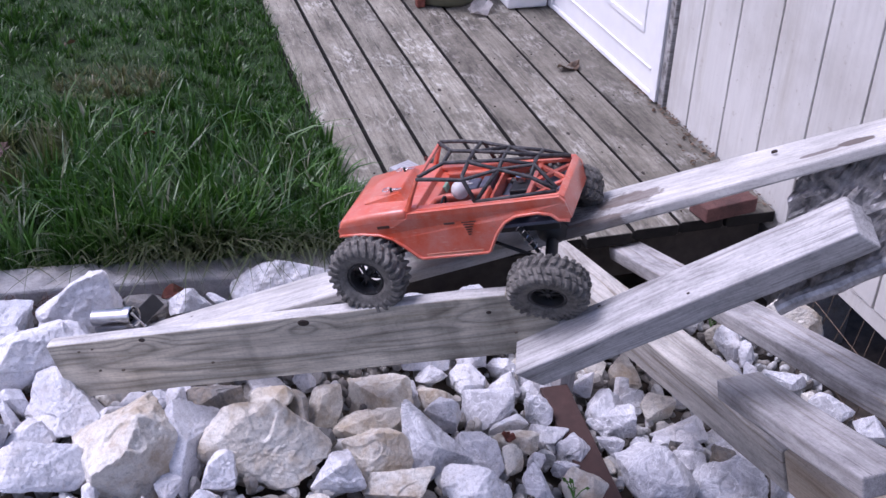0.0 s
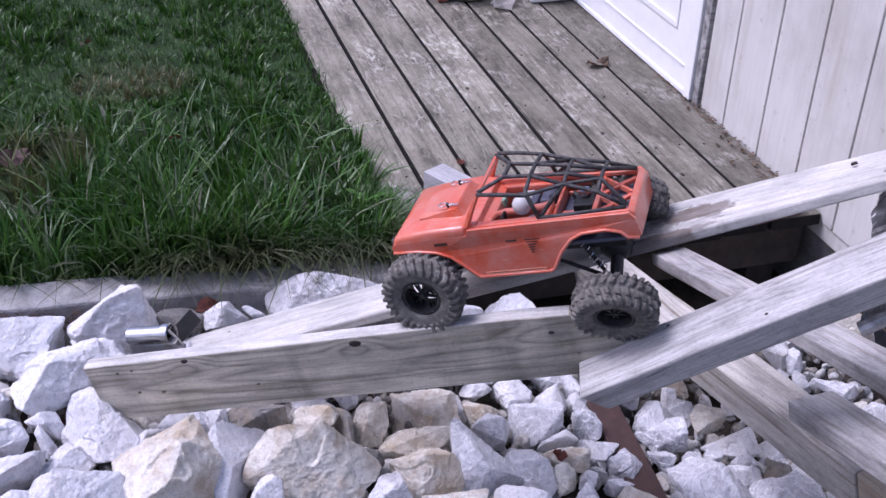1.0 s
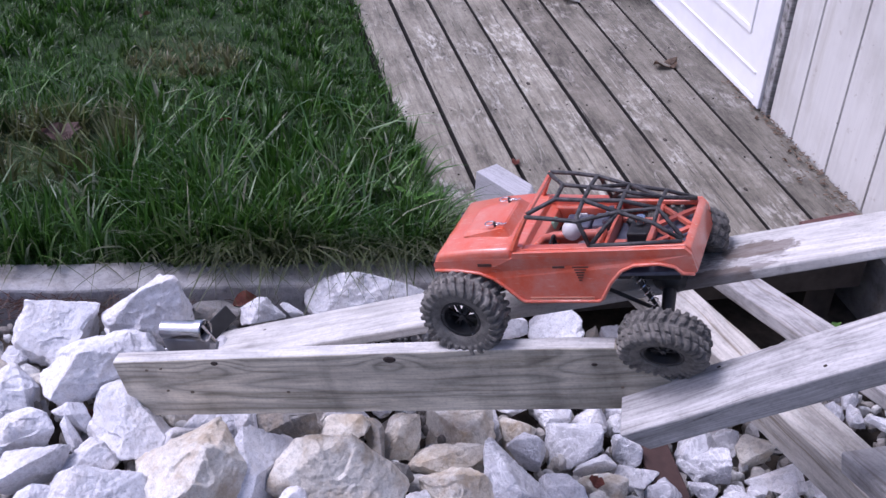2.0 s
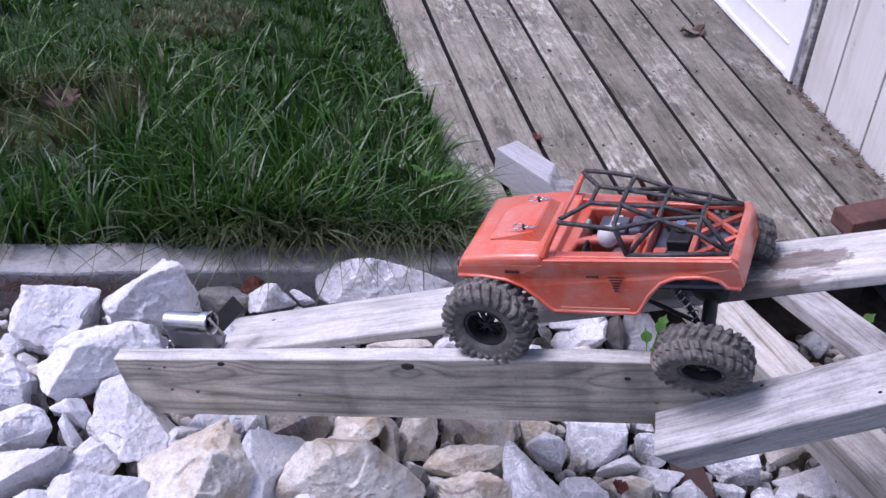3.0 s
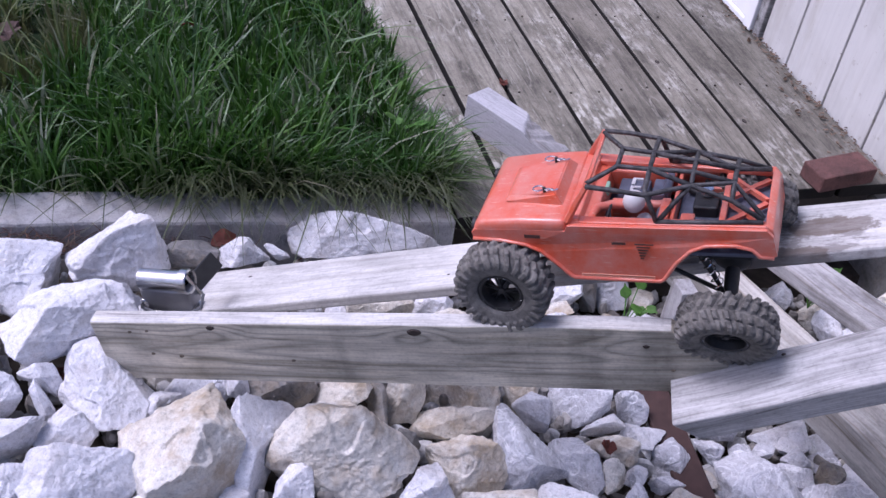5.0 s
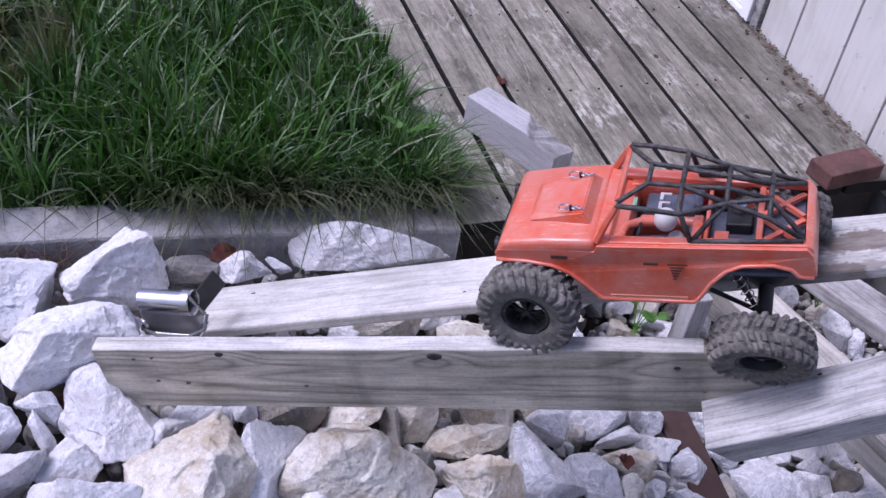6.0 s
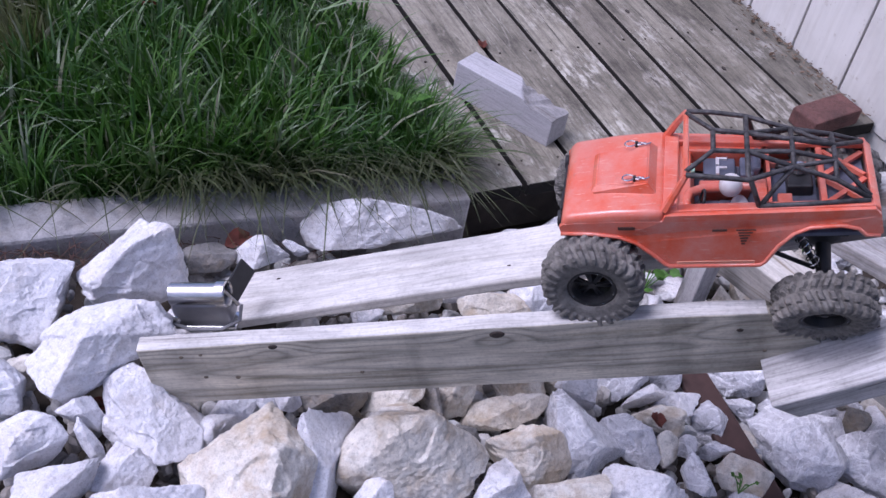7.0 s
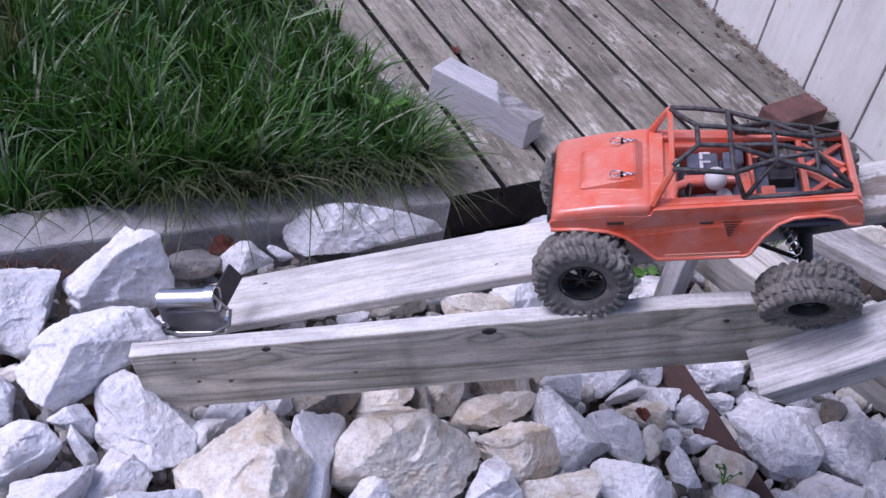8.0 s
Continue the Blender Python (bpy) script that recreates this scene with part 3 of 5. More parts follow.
def stone_arrays(rx, ry, rz, seed, level):
    """Broken stone: flat faces of a chance hull, its corners knocked off and its edges worn, with a pitted skin."""
    rnd = random.Random(seed)
    bm = bmesh.new()
    for _ in range(rnd.randint(10, 17)):
        v = Vector((rnd.gauss(0, 1), rnd.gauss(0, 1), rnd.gauss(0, 1))).normalized()
        bm.verts.new(v * rnd.uniform(0.8, 1.22))
    bmesh.ops.convex_hull(bm, input=bm.verts[:])
    bmesh.ops.recalc_face_normals(bm, faces=bm.faces)
    planes = [(f.normal.copy(), f.normal.dot(f.verts[0].co)) for f in bm.faces if f.calc_area() > 1e-5]
    tips = [v.co.copy() for v in bm.verts if v.link_faces]
    bm.free()
    planes = [(n, d) for n, d in planes if d > 0.12]
    for _ in range(13):
        n = Vector((rnd.gauss(0, 1), rnd.gauss(0, 1), rnd.gauss(0, 1))).normalized()
        planes.append((n, max(t.dot(n) for t in tips) * rnd.uniform(0.89, 0.98)))
    pts, tris = ball(level)
    hits = pts @ np.array([n[:] for n, _ in planes]).T / np.array([d for _, d in planes])
    power = 150.0
    most = hits.max(1)
    reach = (np.clip(hits / most[:, None], 0.0, None) ** power).sum(1) ** (-1.0 / power) / most
    shaped = pts * reach[:, None] * np.array((rx, ry, rz)) * 1.03
    mean = (rx * ry * rz) ** (1 / 3)
    off = Vector((seed * 1.7, seed * 0.3, 0))
    out = []
    for row in shaped.tolist():
        q = Vector(row) / mean
        bite = smooth_step(noise.noise(q * 1.3 + off), 0.22, 0.30)
        lift = 0.03 * noise.noise(q * 1.6 + off) - 0.06 * bite + 0.02 * noise.noise(q * 9.0 + off) + 0.012 * noise.noise(q * 21.0 + off)
        # shell-shaped breaks that meet in crisp ridges
        w = q * 1.5 + off + Vector((noise.noise(q * 2.5 + off), noise.noise(q * 2.5 - off), 0.0)) * 0.25
        lift += 0.085 * (noise.voronoi(w)[0][0] - 0.55) + (0.045 * (noise.voronoi(w * 2.6)[0][0] - 0.5) if level > 4 else 0.0)
        out.append(Vector(row) + q.normalized() * mean * lift)
    return out, tris


def stone_mesh(rx, ry, rz, seed, level):
    pts, tris = stone_arrays(rx, ry, rz, seed, level)
    me = bpy.data.meshes.new("stone")
    me.from_pydata(pts, [], tris)
    return me


def smooth_step(v, lo, hi):
    k = min(1.0, max(0.0, (v - lo) / (hi - lo)))
    return k * k * (3 - 2 * k)


STONE_WORDS = {"w": "angular white limestone lump among the rubble", "t": "angular tan-stained limestone lump among the rubble",
               "m": "blue-grey marble lump with white veins", "d": "dull dark-grey limestone lump in the rubble"}


def rubble(x, y, z, rx, ry, rz, ax, ay, az, seed, kind):
    """One stone: where it lies, its half sizes, how it is turned, its break pattern and its rock."""
    size = max(rx, ry)
    ob = finish(new("stone", stone_mesh(rx, ry, rz, seed, 6 if size > 0.07 else 5 if size > 0.03 else 4)), M_STONE[kind])
    ob.matrix_basis = pose(x, y, z, ax, ay, az)
    words = ("large " if size > 0.09 else "small " if size < 0.03 else "") + STONE_WORDS[kind]
    tagged(ob, words, "stone", "rubble stones")
    STONES.append((x, y, z, size))
    return ob


def loose(x, y, z, w, h, kind):
    """A stone of the second row, turned by chance."""
    rnd = random.Random(len(STONES) * 7 + 3)
    return rubble(x, y, z, w * 0.52, w * 0.42, h * 0.47, rnd.uniform(-12, 12), rnd.uniform(-12, 12), rnd.uniform(-180, 180), 5000 + len(STONES), kind)


rubble(-1.902, -0.106, 0.055, 0.1354, 0.0933, 0.0847, 48, -13, 11, 3543, 'w')
rubble(-2.091, -0.120, 0.034, 0.1151, 0.0851, 0.1011, 50, 5, 4, 1300, 'w')
rubble(-2.003, -0.296, 0.067, 0.1286, 0.0688, 0.0939, 46, -12, 15, 3916, 'w')
rubble(-2.053, -0.395, 0.028, 0.0469, 0.0252, 0.0247, 36, 28, -27, 2479, 'w')
rubble(-2.056, -0.450, 0.034, 0.0658, 0.0147, 0.0190, 17, 40, -59, 499, 'w')
rubble(-1.944, -0.440, 0.008, 0.1120, 0.0720, 0.0820, 20, 39, -59, 27, 'w')
rubble(-2.008, -0.527, 0.022, 0.0619, 0.0485, 0.0409, 41, -9, 15, 1237, 'w')
rubble(-2.005, -0.625, 0.022, 0.1191, 0.0698, 0.0730, 38, 11, -9, 2204, 'w')
rubble(-2.132, -0.537, 0.028, 0.0957, 0.0468, 0.0729, 42, -9, 22, 1391, 'w')
rubble(-2.113, -0.627, 0.029, 0.0455, 0.0353, 0.0411, 40, -10, 24, 1111, 'w')
rubble(-2.173, -0.313, 0.028, 0.0605, 0.0541, 0.0574, 9, 46, -66, 1254, 'w')
rubble(-2.151, -0.434, 0.032, 0.0862, 0.0479, 0.0508, 44, -6, 18, 1855, 'w')
rubble(-1.843, -0.597, 0.018, 0.1163, 0.1285, 0.1105, 39, 5, -10, 1245, 't')
rubble(-1.688, -0.577, 0.021, 0.1285, 0.0827, 0.0819, -4, -40, 88, 167, 'w')
rubble(-1.658, -0.696, 0.008, 0.0468, 0.0409, 0.0366, 21, -32, 43, 3574, 'w')
rubble(-1.552, -0.615, -0.016, 0.1292, 0.1051, 0.1089, 39, -8, -6, 3365, 't')
rubble(-1.325, -0.631, -0.081, 0.0782, 0.0696, 0.0745, 38, 14, -43, 1438, 't')
rubble(-1.307, -0.535, -0.081, 0.1179, 0.0375, 0.0511, 42, -4, -19, 1021, 't')
rubble(-1.290, -0.433, -0.133, 0.0987, 0.1226, 0.0838, 33, 30, -62, 315, 't')
rubble(-1.406, -0.462, -0.062, 0.0597, 0.0460, 0.0394, 25, -36, 32, 711, 't')
rubble(-1.531, -0.471, -0.025, 0.0738, 0.0432, 0.0610, 36, -24, 13, 1152, 't')
rubble(-1.466, -0.490, -0.049, 0.0615, 0.0252, 0.0333, 17, 39, -82, 2548, 'd')
rubble(-1.426, -0.568, -0.059, 0.0281, 0.0209, 0.0216, 29, 30, -62, 2374, 'd')
rubble(-1.640, -0.447, -0.001, 0.0781, 0.0621, 0.0411, 43, -4, -7, 896, 'd')
rubble(-1.871, -0.482, 0.016, 0.0488, 0.0275, 0.0277, 42, -1, -1, 1771, 'w')
rubble(-1.723, -0.439, 0.007, 0.0275, 0.0278, 0.0206, 43, 6, -14, 1012, 'w')
rubble(-1.199, -0.590, -0.085, 0.1236, 0.0838, 0.0766, 33, 26, -63, 977, 'm')
rubble(-1.130, -0.493, -0.119, 0.0505, 0.0443, 0.0354, 42, 12, -43, 3729, 'w')
rubble(-1.021, -0.445, -0.149, 0.0914, 0.0730, 0.0721, 42, -16, -16, 3051, 'm')
rubble(-0.989, -0.515, -0.164, 0.0571, 0.0212, 0.0225, 38, -25, -7, 395, 'w')
rubble(-0.886, -0.450, -0.188, 0.0417, 0.0372, 0.0418, 37, 28, -68, 3677, 'm')
rubble(-0.985, -0.576, -0.163, 0.0675, 0.0309, 0.0447, 43, -6, -30, 1467, 't')
rubble(-1.083, -0.625, -0.136, 0.0744, 0.0380, 0.0467, 38, 19, -56, 446, 'm')
rubble(-1.032, -0.655, -0.134, 0.0342, 0.0296, 0.0355, 11, 41, -110, 3339, 't')
rubble(-1.417, -0.688, -0.056, 0.0616, 0.0478, 0.0458, 38, -8, -12, 3376, 'w')
rubble(-1.144, -0.746, -0.118, 0.0800, 0.0694, 0.0591, 36, -20, -26, 574, 'w')
rubble(-1.294, -0.732, -0.083, 0.1168, 0.0403, 0.0452, 35, -18, -23, 2832, 't')
rubble(-0.965, -0.650, -0.170, 0.0326, 0.0222, 0.0283, 3, -44, 33, 1776, 'm')
rubble(-0.988, -0.716, -0.161, 0.0681, 0.0269, 0.0394, 35, 27, -88, 97, 'm')
rubble(-0.900, -0.667, -0.182, 0.0354, 0.0197, 0.0289, 41, -19, -34, 2969, 'm')
rubble(-0.894, -0.740, -0.173, 0.0590, 0.0439, 0.0417, 42, -13, -43, 1005, 't')
rubble(-0.904, -0.796, -0.189, 0.0483, 0.0285, 0.0305, 40, -17, -40, 506, 'm')
rubble(-0.672, -0.672, -0.250, 0.1287, 0.0712, 0.0844, 46, 7, -66, 964, 'm')
rubble(-0.526, -0.745, -0.268, 0.0856, 0.0933, 0.0852, 46, -13, -52, 3913, 'm')
rubble(-0.650, -0.831, -0.250, 0.1087, 0.0493, 0.0467, 39, -24, -37, 105, 'w')
rubble(-0.517, -0.855, -0.260, 0.0639, 0.0449, 0.0399, 23, 42, -125, 2961, 'm')
rubble(-0.736, -0.547, -0.256, 0.0400, 0.0349, 0.0403, 36, 32, -91, 489, 'm')
rubble(-0.661, -0.559, -0.253, 0.0308, 0.0232, 0.0241, 34, -35, -15, 708, 'm')
rubble(-0.689, -0.460, -0.256, 0.0819, 0.0613, 0.0528, 47, -9, -45, 3048, 'm')
rubble(-0.691, -0.432, -0.246, 0.0579, 0.0645, 0.0547, 51, 7, -34, 3497, 'm')
rubble(-0.547, -0.444, -0.260, 0.0488, 0.0510, 0.0398, 52, -0, -31, 1946, 't')
rubble(-0.548, -0.537, -0.263, 0.0990, 0.0574, 0.0409, 46, -25, -11, 2480, 'w')
rubble(-0.614, -0.574, -0.245, 0.0272, 0.0235, 0.0209, 47, -19, -15, 406, 'm')
rubble(-0.544, -0.603, -0.249, 0.0372, 0.0312, 0.0241, 48, -16, -20, 3889, 'm')
rubble(-0.710, -0.315, -0.246, 0.0373, 0.0416, 0.0351, 50, -16, -14, 1296, 'w')
rubble(-0.564, -0.644, -0.257, 0.0473, 0.0378, 0.0339, 46, 21, -54, 319, 'm')
rubble(-0.491, -0.650, -0.264, 0.0400, 0.0333, 0.0298, 34, -39, 7, 1440, 'd')
rubble(-0.128, -0.555, -0.252, 0.0634, 0.0359, 0.0452, 51, 20, -57, 1836, 'm')
rubble(-0.175, -0.416, -0.258, 0.0673, 0.0232, 0.0301, 54, -1, -38, 432, 'm')
rubble(-0.078, -0.649, -0.250, 0.0527, 0.0336, 0.0458, 52, 15, -55, 3349, 'm')
rubble(-0.238, -0.244, -0.262, 0.0674, 0.0467, 0.0346, 37, 45, -79, 3315, 'w')
rubble(-0.220, -0.288, -0.260, 0.0362, 0.0297, 0.0234, 25, 51, -96, 591, 'w')
rubble(-1.771, -0.074, 0.016, 0.0595, 0.0389, 0.0345, 50, 1, -5, 3230, 'd')
rubble(-1.670, -0.089, 0.012, 0.0541, 0.0396, 0.0405, 49, 11, -17, 2806, 'w')
rubble(-1.594, -0.095, 0.010, 0.0385, 0.0127, 0.0164, 46, 21, -30, 533, 'w')
rubble(-1.419, -0.051, 0.023, 0.1785, 0.0716, 0.0722, 51, -4, -12, 712, 'w')
rubble(-1.221, -0.274, -0.074, 0.0726, 0.0477, 0.0420, 46, -1, -25, 1889, 't')
rubble(-1.131, -0.281, -0.096, 0.0603, 0.0781, 0.0596, 46, -6, -24, 2582, 'w')
rubble(-1.002, -0.259, -0.140, 0.0478, 0.0414, 0.0410, 45, -12, -21, 687, 'w')
rubble(-0.986, -0.195, -0.141, 0.0543, 0.0283, 0.0323, 42, -25, -7, 3469, 't')
rubble(-1.403, -0.230, -0.044, 0.0761, 0.0353, 0.0452, 48, -4, -8, 1075, 't')
rubble(-1.277, -0.219, -0.066, 0.0471, 0.0310, 0.0387, 46, -17, 0, 2357, 'w')
rubble(-0.942, -0.118, -0.155, 0.0929, 0.0417, 0.0735, 44, -26, 1, 2262, 'w')
rubble(-0.836, -0.066, -0.220, 0.0648, 0.0234, 0.0432, 12, 49, -100, 1875, 'd')
rubble(-0.769, -0.035, -0.234, 0.0635, 0.0548, 0.0628, 20, 47, -91, 3229, 'w')
rubble(-1.152, -0.119, -0.068, 0.1186, 0.0465, 0.0622, 54, -7, -12, 1120, 'w')
rubble(-0.933, -0.075, -0.129, 0.0777, 0.0556, 0.0577, 55, 0, -22, 95, 'w')
rubble(-0.110, -0.318, -0.142, 0.0804, 0.0788, 0.0755, 54, 24, -55, 2739, 't')

loose(-1.136, -0.250, -0.123, 0.126, 0.069, 't')
loose(-1.057, -0.232, -0.146, 0.062, 0.071, 'w')
loose(-0.986, -0.250, -0.149, 0.087, 0.072, 'w')
loose(-1.121, -0.333, -0.128, 0.082, 0.071, 'w')
loose(-1.040, -0.350, -0.150, 0.110, 0.090, 'w')
loose(-1.840, -0.225, -0.010, 0.110, 0.090, 'w')


# loose smaller stones that fill the bed between the large ones
rnd = random.Random(77)
tries = 0
while len(STONES) < 292 and tries < 9000:
    tries += 1
    x, y = rnd.uniform(-2.4, -0.12), rnd.uniform(-1.15, -0.06)
    r = rnd.uniform(0.026, 0.062)
    if any((x - a) ** 2 + (y - b) ** 2 < (0.66 * c + 0.6 * r) ** 2 for a, b, _, c in STONES):
        continue
    loose(x, y, bed(x) - 0.034 - r * 0.4, 2 * r, 1.7 * r, rnd.choice("wwwwttm"))


def build_gravel():
    rng = np.random.default_rng(5)
    shapes = []
    for k in range(10):
        pts, tris = stone_arrays(1.0, 0.8, 0.7, 900 + k, 2)
        shapes.append((np.array([p[:] for p in pts]), tris))
    verts, faces, count = [], [], 0
    for k in range(4600):
        x, y = rng.uniform(-2.6, -0.05), rng.uniform(-1.5, -0.035)
        pts, polys = shapes[k % 10]
        turn = np.array(Euler(tuple(rng.uniform(0, 6.28, 3))).to_matrix())
        p = pts @ turn.T * rng.uniform(0.012, 0.032) + (x, y, bed(x) - 0.078 + rng.uniform(-0.025, 0.025))
        verts.append(p)
        faces += [[count + i for i in f] for f in polys]
        count += len(p)
    me = bpy.data.meshes.new("gravel")
    me.from_pydata(np.concatenate(verts).tolist(), [], faces)
    tagged(finish(new("gravel", me), M_CHIPS), "small broken stone chips between the larger rubble", "gravel", kind="stuff")


build_gravel()


# ---- lawn ----
def build_grass():
    rng = np.random.default_rng(3)
    verts, faces = [], []
    count = 0
    KS = (0.0, 0.3, 0.58, 0.82)

    def blades(x, y, height, width, lean_x, lean_y):
        """Bent tapering blades of four steps each."""
        nonlocal count
        n = len(x)
        ang = np.arctan2(lean_y, lean_x) + 1.57 + rng.uniform(-0.7, 0.7, n)
        side = np.stack([np.cos(ang), np.sin(ang), np.zeros(n)], 1)
        root = np.stack([x, y, np.zeros(n)], 1)
        far = np.hypot(lean_x, lean_y)
        drop = np.minimum(0.75, 0.42 * far)
        out = []
        for k, wd in zip(KS + (1.0,), (0.8, 1.0, 0.85, 0.5, 0.0)):
            p = root + np.stack([lean_x * k ** 1.8 * height, lean_y * k ** 1.8 * height, height * (k - drop * k ** 2.6)], 1)
            if wd:
                out += [p - side * (width * wd / 2)[:, None], p + side * (width * wd / 2)[:, None]]
            else:
                out.append(p)
        verts.append(np.stack(out, 1).reshape(-1, 3))
        base = count + 9 * np.arange(n)[:, None]
        quads = [base + np.array([[2 * j, 2 * j + 1, 2 * j + 3, 2 * j + 2]]) for j in range(3)] + [base + np.array([[6, 7, 8, 8]])]
        faces.append(np.concatenate(quads, 1).reshape(-1, 4))
        count += 9 * n

    def patch(x, y):
        return np.array([noise.noise(Vector((a * 1.9, b * 1.9, 3))) for a, b in zip(x, y)])

    def line(x):
        return -0.109 * (x + 1.2) - 0.016

    def bare(x, y):
        """The thin brown patch where dead leaves lie, and the shorter turf further off."""
        return np.exp(-((x + 2.16) ** 2 / 0.05 + (y - 0.72) ** 2 / 0.035))

    # close under-layer
    n = 40000
    x = rng.uniform(-3.2, -1.17, n)
    y = line(x) + 0.055 + 3.3 * rng.uniform(0, 1, n)
    near_edge = np.clip(1.25 - y / 1.1, 0, 1)
    h = (0.035 + 0.03 * near_edge) * rng.uniform(0.6, 1.5, n) * (1 - 0.7 * bare(x, y))
    a = rng.uniform(0, 6.283, n)
    f = rng.uniform(0.1, 1.0, n)
    blades(x, y, h, rng.uniform(0.002, 0.0045, n), f * np.cos(a), f * np.sin(a))
    # tufts: many blades out of one root, each tuft combed its own way
    t = 2700
    tx = rng.uniform(-3.2, -1.18, t)
    ty = line(tx) + 0.065 + 3.2 * rng.uniform(0, 1, t) ** 1.25
    thin = patch(tx, ty)
    keep = rng.uniform(0, 1, t) < np.clip(0.8 + 1.1 * thin - 0.12 * ty, 0.2, 1) * (1 - 0.8 * bare(tx, ty))
    tx, ty, thin = tx[keep], ty[keep], thin[keep]
    per = rng.integers(9, 24, len(tx))
    idx = np.repeat(np.arange(len(tx)), per)
    n = len(idx)
    size = 0.05 + 0.105 * np.clip(1.35 - ty / 0.85, 0, 1) + 0.035 * thin
    size = size * np.where(tx > -1.36, np.clip(1.15 - 0.75 * ty, 0.45, 1.0), 1.0)
    size = (size * rng.uniform(0.7, 1.25, len(tx)))[idx]
    a = rng.uniform(0, 6.283, n)
    f = rng.uniform(0.05, 0.6, n)
    r = 0.02 * np.sqrt(rng.uniform(0, 1, n))
    comb = rng.uniform(0, 6.283, len(tx))[idx]
    pull = rng.uniform(0.05, 0.4, len(tx))[idx]
    blades(tx[idx] + r * np.cos(a), ty[idx] + r * np.sin(a), np.clip(size * rng.uniform(0.55, 1.4, n), 0.03, 0.23), rng.uniform(0.0045, 0.0105, n), f * np.cos(a) + pull * np.cos(comb), f * np.sin(a) + pull * np.sin(comb) - 0.1)
    # long single blades that arch over the rest
    n = 260
    x = rng.uniform(-2.6, -1.25, n)
    y = line(x) + 0.12 + 0.9 * rng.uniform(0, 1, n) ** 1.2
    a = rng.uniform(0, 6.283, n)
    f = rng.uniform(0.5, 1.3, n)
    blades(x, y, rng.uniform(0.15, 0.27, n), rng.uniform(0.0045, 0.0075, n), f * np.cos(a), f * np.sin(a))
    # blades that hang over the edging
    n = 1000
    x = rng.uniform(-3.0, -1.19, n)
    y = line(x) + 0.085 + 0.2 * rng.uniform(0, 1, n) ** 1.4
    blades(x, y, rng.uniform(0.08, 0.2, n), rng.uniform(0.002, 0.005, n), rng.normal(0, 0.5, n), rng.normal(-0.5, 0.45, n))
    n = 800
    x = -1.2 - 0.6 * rng.uniform(0, 1, n)
    y = line(x) + 0.075 + 0.1 * rng.uniform(0, 1, n)
    blades(x, y, rng.uniform(0.1, 0.22, n), rng.uniform(0.002, 0.0055, n), rng.normal(0.05, 0.55, n), rng.normal(-0.75, 0.45, n))
    # tufts that lean out over the deck's side
    t = 95
    tx, ty = -1.19 - 0.1 * rng.uniform(0, 1, t), 0.05 + 0.72 * rng.uniform(0, 1, t) ** 1.3
    idx = np.repeat(np.arange(t), 15)
    n = len(idx)
    reach = rng.uniform(0.15, 0.65, t)[idx]
    long = (0.235 - 0.2 * ty)[idx] * rng.uniform(0.45, 1.1, n) * np.where(ty > 0.2, 0.6, 0.85)[idx]
    blades(tx[idx] + rng.normal(0, 0.012, n), ty[idx] + rng.normal(0, 0.015, n), long, rng.uniform(0.003, 0.0065, n), reach + rng.normal(0, 0.35, n), rng.normal(-0.15, 0.45, n))
    v, f = np.concatenate(verts), np.concatenate(faces)
    me = bpy.data.meshes.new("grass")
    me.from_pydata(v.tolist(), [], [tuple(q[:3]) if q[2] == q[3] else tuple(q) for q in f.tolist()])
    ob = finish(new("grass", me), M_GRASS)
    tagged(ob, "uneven green lawn grass with long tufts at the edge", "grass", kind="stuff")


build_grass()


M_TAN = weathered_wood("tan_sawn_lumber", (0.62, 0.54, 0.43), (0.52, 0.44, 0.34), (0.36, 0.29, 0.21), 0.6, 0.3, 0.2)
M_PIN_KNOT = plain("brown_pin_knot", (0.17, 0.135, 0.10), 0.85, 0, 0.4, 200, 0.3)
M_KNOT = plain("dark_knot", (0.045, 0.032, 0.026), 0.8, 0, 0.4, 200, 0.3)


